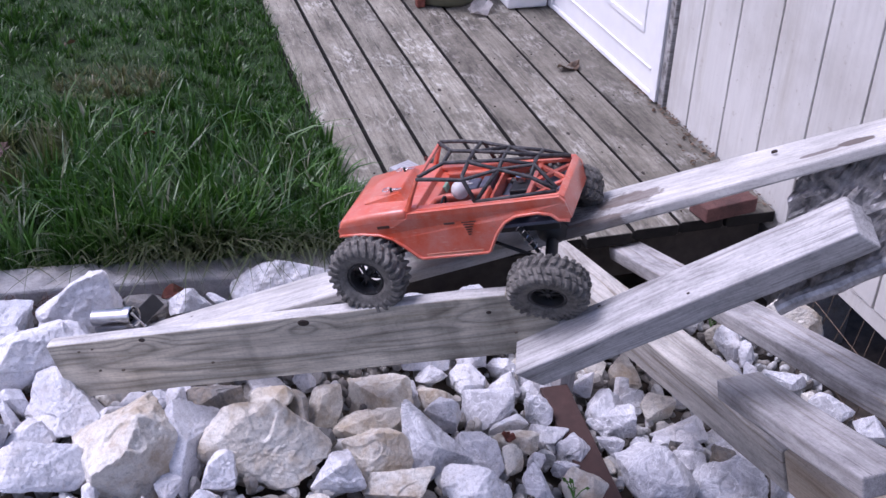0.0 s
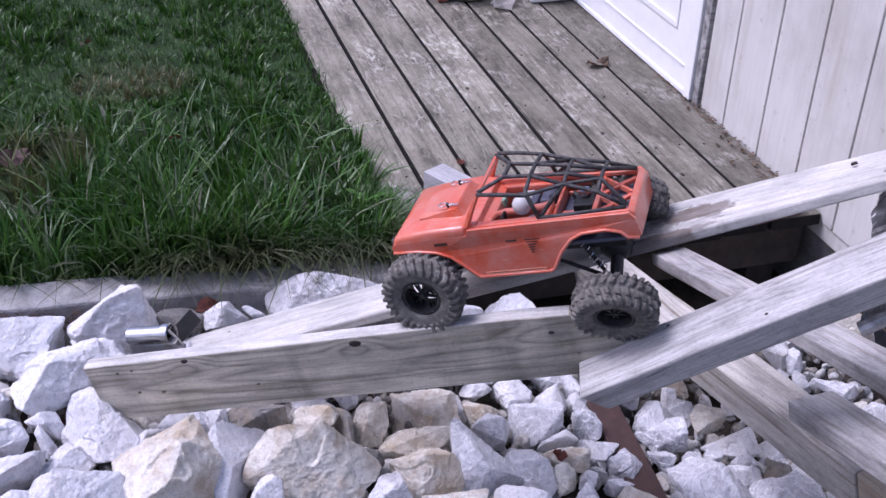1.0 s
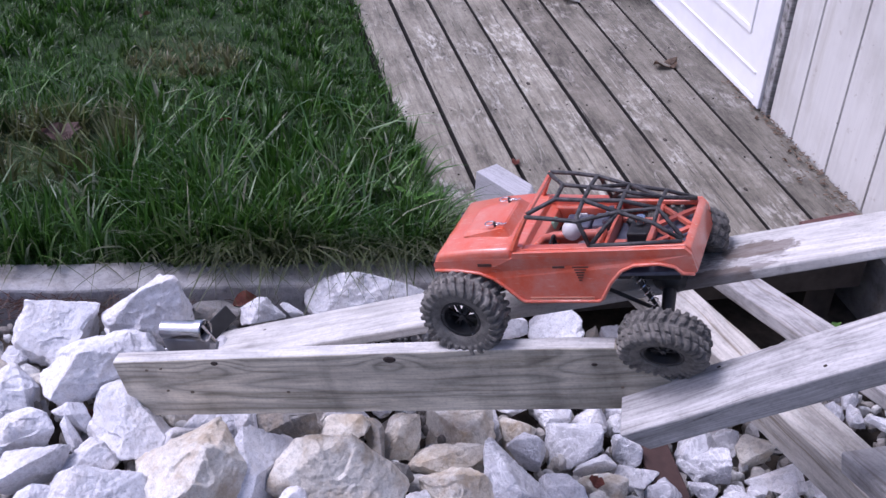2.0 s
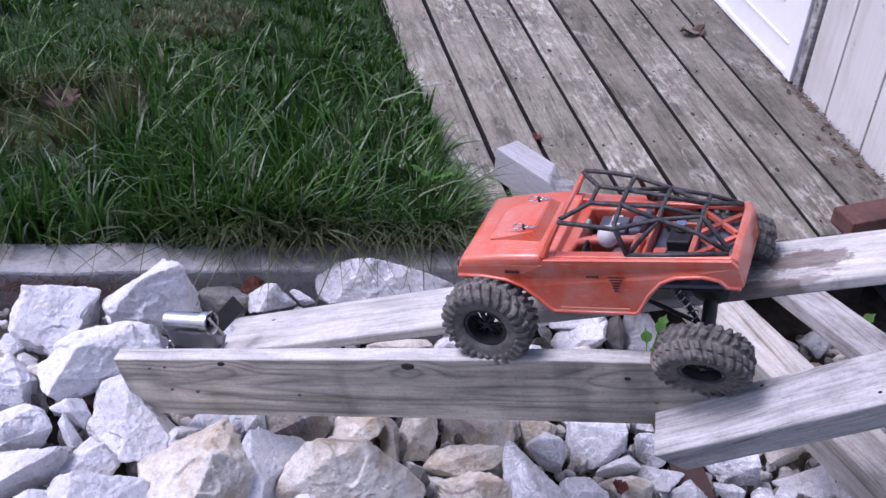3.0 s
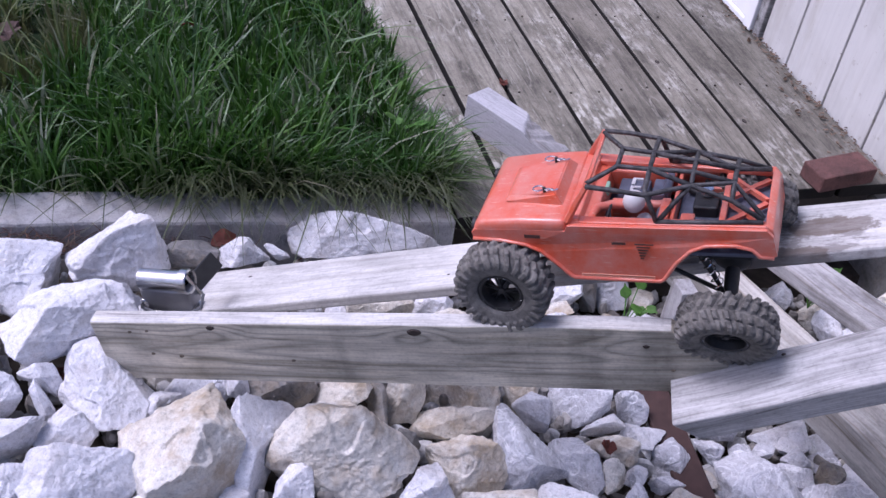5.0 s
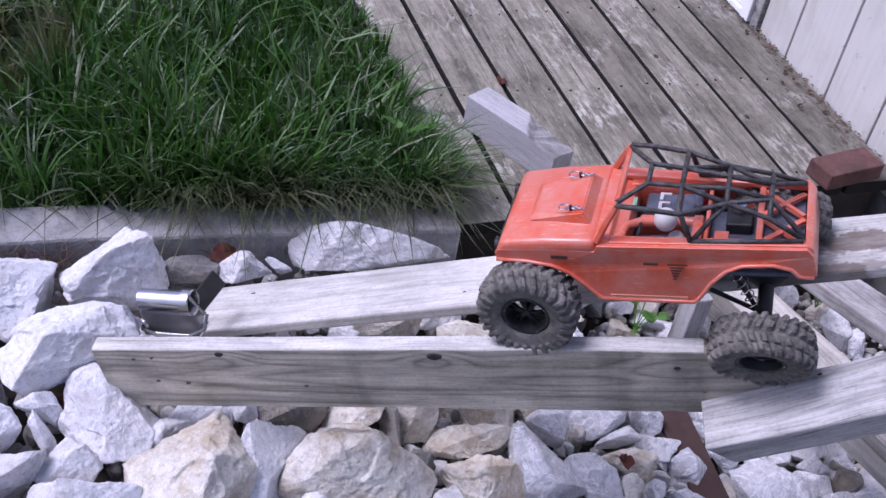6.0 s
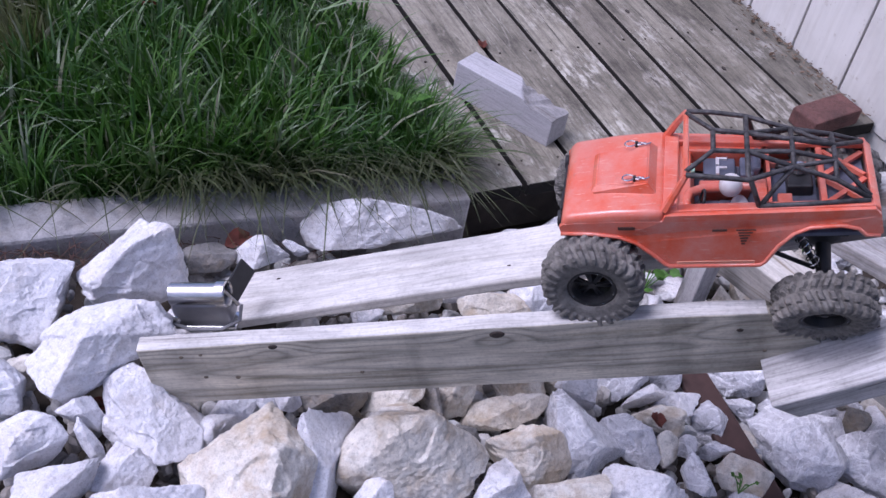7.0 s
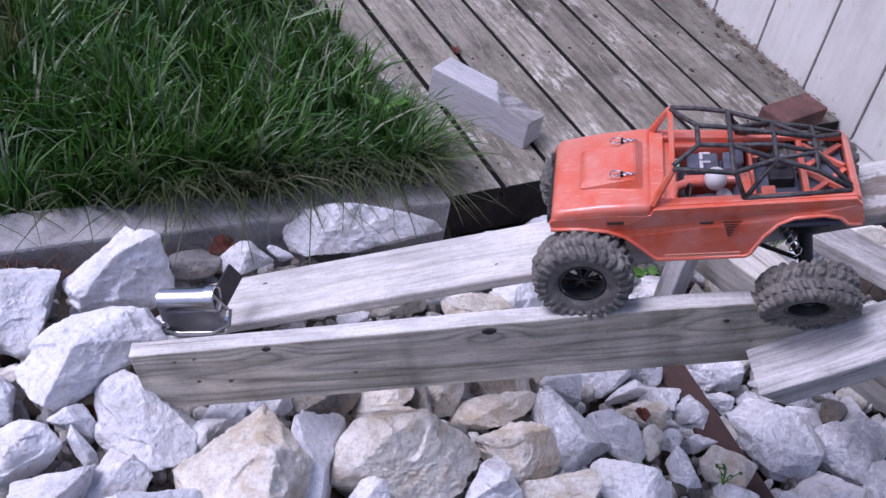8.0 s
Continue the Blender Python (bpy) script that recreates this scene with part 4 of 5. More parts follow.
# ---- lumber of the crawling course ----
def stained_ramp():
    """The pale lumber with a brown rotten patch and flaking towards its upper end."""
    m = M_PALE.copy()
    m.name = "pale_lumber_with_rot"
    nt = m.node_tree
    bsdf = nt.nodes["Principled BSDF"]
    before = bsdf.inputs["Base Color"].links[0].from_socket
    v = coords(nt)
    long = nt.nodes.new("ShaderNodeMapping")
    long.inputs["Scale"].default_value = (18, 46, 46)
    nt.links.new(v, long.inputs["Vector"])
    patchy = ramp(nt, noise_tex(nt, long.outputs[0], 1.0, 8, 0.72, 0.4), [(0.46, grey(0.0)), (0.53, grey(0.9))])
    flaky = mix(nt, 1.0, spot(nt, (0.985, 0.03, 0.0), (0.115, 0.085, 0.2), 0.2), patchy, "MULTIPLY")
    c = mix(nt, flaky, before, (0.24, 0.22, 0.205))
    c = mix(nt, spot(nt, (1.03, 0.07, 0.0), (0.075, 0.028, 0.1), 0.34, 0.85, 45.0), c, (0.15, 0.115, 0.092))
    c = mix(nt, spot(nt, (0.97, 0.0, -0.005), (0.07, 0.022, 0.1), 0.34, 0.85, 45.0), c, (0.15, 0.12, 0.10))
    smear = nt.nodes.new("ShaderNodeMapping")
    smear.inputs["Scale"].default_value = (5, 24, 24)
    nt.links.new(v, smear.inputs["Vector"])
    c = mix(nt, ramp(nt, noise_tex(nt, smear.outputs[0], 1.0, 7, 0.72), [(0.50, grey(0.0)), (0.66, grey(0.5))]), c, (0.40, 0.385, 0.37))
    c = mix(nt, spot(nt, (1.435, 0.045, 0.0), (0.034, 0.017, 0.1), 0.28), c, (0.15, 0.125, 0.11))
    c = mix(nt, spot(nt, (1.38, 0.036, 0.0), (0.036, 0.010, 0.1), 0.28), c, (0.20, 0.175, 0.16))
    nt.links.new(c, bsdf.inputs["Base Color"])
    return m


def lumber(name, label, o, az, el, roll, start, end, width, thick, mat, seed, skew0=0.0, skew1=0.0, bevel=0.004, twist=0.0):
    bm = rough_lumber(end, width, thick, seed, start, bevel, skew0, skew1)
    for v in bm.verts:
        a = radians(twist) * max(0.0, v.co.x - 0.9)
        y, z = v.co.y, v.co.z
        v.co.y, v.co.z = y * math.cos(a) - z * math.sin(a), y * math.sin(a) + z * math.cos(a)
    ob = part(name, bm, mat, m=along(o, az, el, roll))
    return tagged(ob, label, "lumber")


M_RAMP = stained_ramp()
long_board = lumber("long_board", "pale wide board laid flat as a rising ramp", (-1.68, -0.316, 0.075), -33.8, 28.3, -1.2, -0.25, 1.75, 0.14, 0.021, M_RAMP, 1, twist=-10)
near = (-1.912, -0.435, 0.179)
bm = rough_lumber(0.985, 0.029, 0.142, 2, -0.063, 0.003, -0.004, 0.0)
for v in bm.verts:
    k = max(0.0, v.co.x - 0.88) / 0.105
    if v.co.z > -0.07:
        v.co.z -= 0.085 * k * k
edge_board = part("edge_board", bm, M_FACE, m=along(near, -25.5, 15.4, 4.6))
edge_board.data.materials.append(M_PALE)
for f in edge_board.data.polygons:
    if f.normal.z > 0.8:
        f.material_index = 1
tagged(edge_board, "grey weathered board standing on edge with dark knots", "lumber")
for s, d, r in ((0.500, 0.013, 0.0095), (0.154, 0.010, 0.006), (0.281, 0.085, 0.003), (0.03, 0.075, 0.003), (0.081, 0.08, 0.0035), (0.86, 0.036, 0.0045), (0.90, 0.089, 0.003), (0.005, 0.022, 0.003), (0.037, 0.019, 0.0025)):
    bm = bmesh.new()
    bmesh.ops.create_cone(bm, cap_ends=True, segments=16, radius1=r, radius2=r * 0.8, depth=0.002, matrix=Matrix.Translation((s, -0.0004, -d)) @ Matrix.Rotation(1.5708, 4, "X") @ Matrix.Diagonal((1.25, 0.8, 1, 1)))
    part("knot", bm, M_KNOT if r > 0.004 else M_PIN_KNOT, edge_board)
short_beam = lumber("short_beam", "pale split-grained short beam sloping steeply upwards", (-1.097, -0.906, 0.323), -26.6, 35.8, 9.6, -0.048, 0.588, 0.098, 0.052, M_BEAM, 3, 0.03, 0.02)
lumber("timber_rail", "weathered timber running out from beneath the deck", (-0.732, -0.182, 0.008), -82.7, 7.2, 13.8, -0.2, 0.85, 0.089, 0.108, M_RAIL, 4)
lumber("timber_rail", "tan sawn timber butted against a weathered rail", (-0.732, -0.182, 0.008), -82.7, 7.2, 13.8, 0.853, 1.4, 0.089, 0.108, M_TAN, 14)
lumber("rail_block", "grey lumber length lying on a timber rail", (-0.745, -0.912, 0.244), -92.4, 18.6, 3.6, 0.03, 0.487, 0.09, 0.039, M_CUT, 5)
lumber("side_rail", "weathered narrow rail propped against the deck front", (-0.513, 0.005, -0.05), -91.8, 17.8, 5.5, -0.02, 1.5, 0.09, 0.037, M_SIDE, 6)


def knots(board, spots):
    """Small dark knots and nail heads on a length's upper face."""
    for s, y, r in spots:
        bm = bmesh.new()
        bmesh.ops.create_cone(bm, cap_ends=True, segments=12, radius1=r, radius2=r * 0.8, depth=0.004, matrix=Matrix.Translation((s, y, 0.0)) @ Matrix.Diagonal((1.5, 0.8, 1, 1)))
        part("knot", bm, M_KNOT, board)


knots(long_board, ((0.597, 0.078, 0.005), (-0.06, 0.106, 0.004), (0.40, 0.04, 0.003), (0.78, 0.10, 0.0035), (0.82, 0.06, 0.003), (1.30, 0.09, 0.004)))
knots(short_beam, ((0.012, 0.068, 0.006), (0.13, 0.085, 0.003), (0.3, 0.02, 0.0025)))


# ---- toy truck ----
def body_paint():
    m, nt, bsdf = material("dusty_orange_bodyshell")
    v = coords(nt)
    dust_sheen = noise_tex(nt, v, 18, 8, 0.7)
    scr = nt.nodes.new("ShaderNodeMapping")
    scr.inputs["Scale"].default_value = (30, 200, 260)
    nt.links.new(v, scr.inputs["Vector"])
    scratch = noise_tex(nt, scr.outputs[0], 1.0, 3, 0.6)
    # pinkish mix: dust, with the bonnet's sky sheen put into the colour too
    c = mix(nt, ramp(nt, dust_sheen, [(0.36, grey(0.03)), (0.72, grey(0.55))]), (0.68, 0.09, 0.026), (0.66, 0.40, 0.34))
    c = mix(nt, ramp(nt, scratch, [(0.62, grey(0.0)), (0.70, grey(0.5))]), c, (0.74, 0.42, 0.33))
    mud = noise_tex(nt, v, 42, 7, 0.75)
    c = mix(nt, ramp(nt, mud, [(0.60, grey(0.0)), (0.70, grey(0.45))]), c, (0.30, 0.17, 0.12))
    nt.links.new(c, bsdf.inputs["Base Color"])
    nt.links.new(ramp(nt, dust_sheen, [(0.35, grey(0.28)), (0.75, grey(0.6))]), bsdf.inputs["Roughness"])
    bsdf.inputs["Coat Weight"].default_value = 0.8
    bsdf.inputs["Coat Roughness"].default_value = 0.22
    return m


def tyre_rubber():
    m, nt, bsdf = material("dusty_tyre_rubber")
    v = shifted(nt, coords(nt), 3.0)
    n = noise_tex(nt, v, 60, 6, 0.7)
    b = noise_tex(nt, v, 14, 5, 0.6)
    c = mix(nt, ramp(nt, n, [(0.3, grey(0.1)), (0.6, grey(0.9))]), (0.045, 0.043, 0.041), (0.25, 0.235, 0.21))
    c = mix(nt, 0.6, c, ramp(nt, b, [(0.3, grey(0.45)), (0.65, grey(1.0))]), "MULTIPLY")
    nt.links.new(c, bsdf.inputs["Base Color"])
    bsdf.inputs["Roughness"].default_value = 0.85
    bump(nt, bsdf, n, 0.5, 0.001)
    return m


M_ORANGE = body_paint()
M_TYRE = tyre_rubber()
M_BLACK = plain("black_plastic", (0.022, 0.022, 0.023), 0.5, 0, 0.4, 60, 0.1)
M_CAGE = plain("scuffed_black_cage", (0.055, 0.052, 0.053), 0.6, 0, 0.9, 110, 0.3)
M_NAVY = plain("dark_slate_panel", (0.105, 0.115, 0.155), 0.5, 0, 0.3, 50, 0.1)
M_STEEL = plain("bright_steel", (0.75, 0.75, 0.76), 0.25, 1.0, 0.1, 60, 0)
M_WHITE = plain("white_plastic", (0.62, 0.60, 0.60), 0.4, 0, 0.08, 50, 0)
M_STICKER = plain("worn_black_sticker", (0.09, 0.04, 0.03), 0.5, 0, 0.3, 80, 0)

TRUCK = Matrix(((0.802, 0.539, -0.256, -1.201), (-0.53, 0.841, 0.111, -0.644), (0.275, 0.047, 0.96, 0.571), (0, 0, 0, 1)))


def lug_height(turn, w):
    """Tread blocks in two staggered rows, wrapping over the shoulder on to the side wall."""
    c = abs(w)
    p = (turn * 28 + (0.5 if w > 0 else 0.0) + 0.7 * min(c, 1.0)) % 1.0
    block = smooth_step(p, 0.06, 0.17) * (1 - smooth_step(p, 0.58, 0.69))
    split = 1 - 0.9 * smooth_step(0.09 - c, 0.0, 0.05) - 0.7 * smooth_step(0.055 - abs(c - 0.52), 0.0, 0.035)
    return block * split * (1 - 0.55 * smooth_step(c, 0.95, 1.15)) * (1 - smooth_step(c, 1.3, 1.42))


def tyre_bmesh():
    half = [(0.0, 0.0, 0.0668), (0.06, 0.0025, 0.0668), (0.12, 0.0045, 0.0667), (0.22, 0.008, 0.0666), (0.34, 0.0115, 0.0664), (0.45, 0.0145, 0.0661), (0.52, 0.0168, 0.0658), (0.59, 0.019, 0.0654),
            (0.72, 0.0218, 0.0647), (0.86, 0.0245, 0.0635), (1.0, 0.0266, 0.0612), (1.1, 0.0278, 0.0585), (1.2, 0.0285, 0.0555), (1.32, 0.0286, 0.052), (1.42, 0.0284, 0.049), (1.6, 0.0272, 0.0425), (1.75, 0.0262, 0.0385), (1.9, 0.0236, 0.0347), (2.0, 0.019, 0.0335)]
    rows = [(-w, -y, r) for w, y, r in half[:0:-1]] + half
    steps = 28 * 10
    bm = bmesh.new()
    rings = []
    for j, (w, y, r) in enumerate(rows):
        before, after = rows[max(j - 1, 0)], rows[min(j + 1, len(rows) - 1)]
        t = Vector((after[1] - before[1], after[2] - before[2])).normalized()
        ring = []
        for i in range(steps):
            h = 0.006 * lug_height(i / steps, w) * (0.92 + 0.5 * noise.noise(Vector((i * 0.13, w * 2.6, 0.0))))
            a = 6.28319 * i / steps
            mud = 0.0012 * noise.noise(Vector((90 * r * math.cos(a), 90 * y, 90 * r * math.sin(a)))) + 0.0007 * noise.noise(Vector((260 * r * math.cos(a), 260 * y, 260 * r * math.sin(a))))
            rr, yy = r + h * t.x + mud, y - h * t.y
            ring.append(bm.verts.new((rr * math.cos(a), yy, rr * math.sin(a))))
        rings.append(ring)
    for p, q in zip(rings, rings[1:]):
        for i in range(steps):
            bm.faces.new((p[i], p[(i + 1) % steps], q[(i + 1) % steps], q[i]))
    return bm


def rim_bmesh():
    bm = turned([(-0.0215, 0.0345), (-0.0225, 0.031), (-0.0215, 0.0285), (-0.010, 0.0265), (0.02, 0.0275), (0.0215, 0.0355)], 36)
    for k in range(6):
        rot = Matrix.Rotation(6.28319 * k / 6, 4, "Y")
        for s in (-0.14, 0.14):
            bmesh.ops.create_cube(bm, size=1.0, matrix=rot @ Matrix.Rotation(s, 4, "Y") @ Matrix.Translation((0.0165, -0.008, 0)) @ Matrix.Rotation(0.28, 4, "Z") @ Matrix.Diagonal((0.024, 0.004, 0.0026, 1)))
    return bm


def hub_bmesh():
    bm = turned([(-0.016, 0.0001), (-0.016, 0.005), (-0.006, 0.0075), (0.02, 0.0075), (0.02, 0.0001)], 16)
    return bm


def wheel(parent, m, meshes=[]):
    """Hub with its rim, bolts and tyre, turning about the local y axis."""
    if not meshes:
        meshes += [mesh_of("hub", hub_bmesh()), mesh_of("tyre", tyre_bmesh()), mesh_of("rim", rim_bmesh())]
        for me, mat in zip(meshes, (M_BLACK, M_TYRE, M_BLACK)):
            me.materials.append(mat)
    w = new("wheel", meshes[0])
    w.parent, w.matrix_basis = parent, m
    for name, me, label in (("tyre", meshes[1], "chunky dusty rubber tyre"), ("rim", meshes[2], "black spoked beadlock rim")):
        o = new(name, me)
        o.parent = w
        o["label"] = label
    for k in range(8):
        bm = bmesh.new()
        bmesh.ops.create_uvsphere(bm, u_segments=6, v_segments=4, radius=0.001, matrix=Matrix.Rotation(6.28319 * (k + 0.5) / 8, 4, "Y") @ Matrix.Translation((0.0305, -0.0228, 0)))
        part("rim_bolt", bm, M_STEEL, w)
    return w


SIDE = [(-0.194, -0.034), (-0.196, -0.022), (-0.19, -0.016), (-0.12, -0.0115), (-0.05, -0.0105), (-0.046, 0.0), (0.232, 0.0), (0.241, -0.012), (0.247, -0.046), (0.238, -0.052), (0.222, -0.05),
        (0.212, -0.036), (0.19, -0.029), (0.15, -0.0305), (0.128, -0.041), (0.108, -0.066), (0.09, -0.1), (0.084, -0.104), (-0.036, -0.104), (-0.046, -0.1), (-0.066, -0.077), (-0.088, -0.054), (-0.112, -0.042), (-0.15, -0.036)]


def build_truck():
    car = thing("toy_truck", "dusty orange toy rock crawler truck straddling two boards", "toy truck", TRUCK)
    body = part("bodyshell", prism([(-0.192, -0.034), (-0.195, -0.016), (-0.185, -0.002), (-0.12, 0.005), (-0.048, 0.007), (-0.046, -0.02), (-0.15, -0.028)], -0.0872, 0.0872, 0.008), M_ORANGE, car, "scratched glossy orange bodyshell", True)
    for s in (-1, 1):
        y0, y1 = (-0.0875, -0.080) if s < 0 else (0.080, 0.0875)
        part("side_panel", prism(SIDE, y0, y1, 0.0007), M_ORANGE, body)
        rim = [(-0.194, s * 0.0885, -0.033)] + [(x, s * 0.0885, z) for x, z in ((-0.15, -0.034), (-0.112, -0.040), (-0.088, -0.052), (-0.066, -0.075), (-0.046, -0.098), (-0.04, -0.102), (0.086, -0.102), (0.092, -0.097), (0.109, -0.064), (0.129, -0.039), (0.15, -0.0285), (0.19, -0.027), (0.213, -0.034), (0.224, -0.048), (0.243, -0.05))]
        part("wheel_arch_flare", tube(rim, 0.0032, 6), M_ORANGE, body, smooth=True)
        part("side_sill", box(-0.044, 0.232, s * 0.0735 - 0.0075, s * 0.0735 + 0.0075, -0.006, 0.0025, 0.002), M_ORANGE, body)
    # bonnet with its raised scoop
    bm = bmesh.new()
    lo = [bm.verts.new((x, y, 0.004)) for x, y in ((-0.152, -0.042), (-0.058, -0.052), (-0.058, 0.052), (-0.152, 0.042))]
    hi = [bm.verts.new((x, y, z)) for x, y, z in ((-0.145, -0.035, 0.0115), (-0.072, -0.045, 0.0225), (-0.072, 0.045, 0.0225), (-0.145, 0.035, 0.0115))]
    bm.faces.new(hi)
    for k in range(4):
        bm.faces.new((lo[k], lo[(k + 1) % 4], hi[(k + 1) % 4], hi[k]))
    bmesh.ops.bevel(bm, geom=bm.edges[:], offset=0.0016, segments=2, affect="EDGES")
    part("bonnet_scoop", bm, M_ORANGE, body, "raised bonnet scoop")
    part("grille", box(-0.197, -0.193, -0.05, 0.05, -0.032, -0.018, 0.002), M_BLACK, body)
    for s in (-1, 1):
        bm = bmesh.new()
        bmesh.ops.create_cone(bm, cap_ends=True, segments=20, radius1=0.012, radius2=0.011, depth=0.005, matrix=Matrix.Translation((-0.197, s * 0.064, -0.026)) @ Matrix.Rotation(1.5708, 4, "Y"))
        part("headlight", bm, M_BLACK, body)
        loop = [(-0.099 + 0.008 * math.cos(a), s * 0.037 + 0.0062 * math.sin(a), 0.0255) for a in [6.28319 * k / 14 for k in range(15)]]
        bm = tube(loop, 0.0012, 6)
        tube([(-0.0915, s * 0.037, 0.025), (-0.083, s * 0.037 + 0.002, 0.0245), (-0.076, s * 0.037 - 0.002, 0.0245), (-0.069, s * 0.037 + 0.001, 0.0245)], 0.0012, 6, bm)
        tube([(-0.0915, s * 0.037, 0.025), (-0.084, s * 0.037 - 0.003, 0.0245), (-0.077, s * 0.037 + 0.002, 0.0245)], 0.0012, 6, bm)
        part("body_pin", bm, M_STEEL, body, "shiny steel body clip")
        bm = bmesh.new()
        bmesh.ops.create_cone(bm, cap_ends=True, segments=10, radius1=0.0026, radius2=0.0026, depth=0.016, matrix=Matrix.Translation((-0.09, s * 0.037, 0.02)))
        part("body_post", bm, M_BLACK, body)
    # tailgate and cowl
    part("tailgate", prism([(0.229, 0.0035), (0.240, -0.004), (0.2475, -0.048), (0.236, -0.05), (0.229, -0.01)], -0.0795, 0.0795, 0.0025), M_ORANGE, body, "", True)
    part("cowl", prism([(-0.05, 0.007), (-0.03, 0.006), (-0.026, -0.012), (-0.05, -0.02)], -0.0795, 0.0795, 0.002), M_ORANGE, body)
    # windscreen frame
    for s in (-1, 1):
        part("windscreen_pillar", tube([(-0.047, s * 0.079, 0.002), (-0.034, s * 0.0745, 0.028), (-0.019, s * 0.0685, 0.0555)], [0.006, 0.0052, 0.0045], 6), M_ORANGE, body)
    part("windscreen_header", tube([(-0.019, -0.069, 0.0555), (-0.019, 0.069, 0.0555)], 0.0042, 6), M_ORANGE, body)
    # interior
    tub = part("interior_tub", box(-0.03, 0.228, -0.074, 0.074, -0.062, -0.054, 0.002), M_NAVY, car, "dark moulded interior tray")
    part("dashboard", prism([(-0.03, -0.006), (-0.012, -0.010), (-0.006, -0.034), (-0.03, -0.05)], -0.07, 0.07, 0.002), M_ORANGE, tub)
    part("centre_tunnel", box(0.0, 0.09, -0.010, 0.010, -0.054, -0.022, 0.003), M_ORANGE, tub)
    part("cockpit_rim", tube([(-0.012, -0.066, -0.012), (-0.018, -0.05, -0.012), (-0.014, -0.03, -0.012), (0.004, -0.018, -0.014), (0.03, -0.014, -0.016), (0.056, -0.016, -0.012), (0.076, -0.02, -0.008), (0.088, -0.02, -0.006)], 0.0072, 8), M_ORANGE, tub, "curved orange moulding round the driver", True)
    part("cockpit_wall", prism([(0.05, -0.05), (0.05, -0.012), (0.088, -0.004), (0.088, -0.05)], -0.018, -0.012, 0.002), M_ORANGE, tub)
    part("seat_surround", box(0.079, 0.093, -0.067, -0.012, -0.05, 0.0, 0.003), M_ORANGE, tub)
    part("far_shelf", box(-0.02, 0.09, 0.056, 0.073, -0.05, -0.007, 0.003), M_ORANGE, tub)
    part("firewall", box(0.094, 0.1, -0.073, 0.073, -0.056, -0.010, 0.002), M_ORANGE, tub)
    for s in (-1, 1):
        part("seat", prism([(0.03, -0.05), (0.028, -0.034), (0.066, -0.038), (0.076, -0.006), (0.088, -0.006), (0.08, -0.052)], s * 0.041 - 0.024, s * 0.041 + 0.024, 0.004), M_NAVY, tub, "moulded bucket seat")
        part("door_card", box(-0.02, 0.09, s * 0.0695 - 0.004, s * 0.0695 + 0.004, -0.054, -0.004, 0.002), M_ORANGE, tub)
    part("gauge_panel", box(-0.012, -0.006, 0.012, 0.03, -0.022, -0.008, 0.001), M_GREEN, tub, "small pale green display")
    part("steering_wheel", tube([(0.004 + 0.004 * math.sin(a), -0.04 + 0.015 * math.cos(a), -0.016 + 0.014 * math.sin(a)) for a in [6.28319 * k / 16 for k in range(17)]], 0.0022, 6), M_BLACK, tub)
    for y in (0.024, 0.044):
        bm = bmesh.new()
        box(0.024, 0.029, y - 0.008, y + 0.008, -0.0182, -0.0155, 0, 1, bm)
        box(0.0292, 0.040, y + 0.004, y + 0.008, -0.0182, -0.0155, 0, 1, bm)
        part("seat_bracket", bm, M_WHITE, tub)
    part("passenger_box", box(0.006, 0.052, 0.014, 0.054, -0.05, -0.018, 0.003), M_NAVY, tub)
    part("passenger_box", box(0.058, 0.078, 0.012, 0.052, -0.05, -0.014, 0.003), M_NAVY, tub)
    # driver doll as one plain shape
    bm = bmesh.new()
    bmesh.ops.create_uvsphere(bm, u_segments=18, v_segments=12, radius=0.0165, matrix=Matrix.Translation((0.043, -0.038, 0.010)) @ Matrix.Diagonal((1.0, 0.94, 1.08, 1)))
    bmesh.ops.create_uvsphere(bm, u_segments=14, v_segments=10, radius=0.018, matrix=Matrix.Translation((0.056, -0.042, -0.028)) @ Matrix.Diagonal((0.75, 1.1, 0.85, 1)))
    part("driver_doll", bm, M_WHITE, tub, "plain white helmeted driver doll", True)
    part("footwell", box(-0.008, 0.03, -0.062, -0.02, -0.054, -0.034, 0.003), M_NAVY, tub)
    part("doll_label", box(0.034, 0.052, -0.0605, -0.0595, -0.022, -0.010, 0.0), M_WHITE, tub)
    # rear bay
    part("battery_box", box(0.122, 0.158, -0.012, 0.030, -0.05, -0.016, 0.003), M_BLACK, tub, "black electronics box")
    part("motor_cap", turned([(-0.004, 0.0001), (-0.004, 0.009), (0.006, 0.009), (0.006, 0.0001)], 16), M_STEEL, tub, m=pose(0.140, 0.012, -0.0165, 90, 0, 0))
    part("bay_floor", box(0.101, 0.1635, -0.072, 0.072, -0.040, -0.034, 0.001), M_NAVY, tub)
    part("servo_case", box(0.108, 0.128, -0.05, -0.026, -0.05, -0.016, 0.002), M_ORANGE, tub)
    part("bay_rail", box(0.1, 0.226, -0.056, -0.05, -0.036, -0.024, 0.002), M_ORANGE, tub)
    part("bay_rail", box(0.1, 0.226, 0.05, 0.056, -0.036, -0.024, 0.002), M_ORANGE, tub)
    part("cross_brace", box(0.164, 0.173, -0.07, 0.07, -0.02, -0.004, 0.002), M_ORANGE, tub)
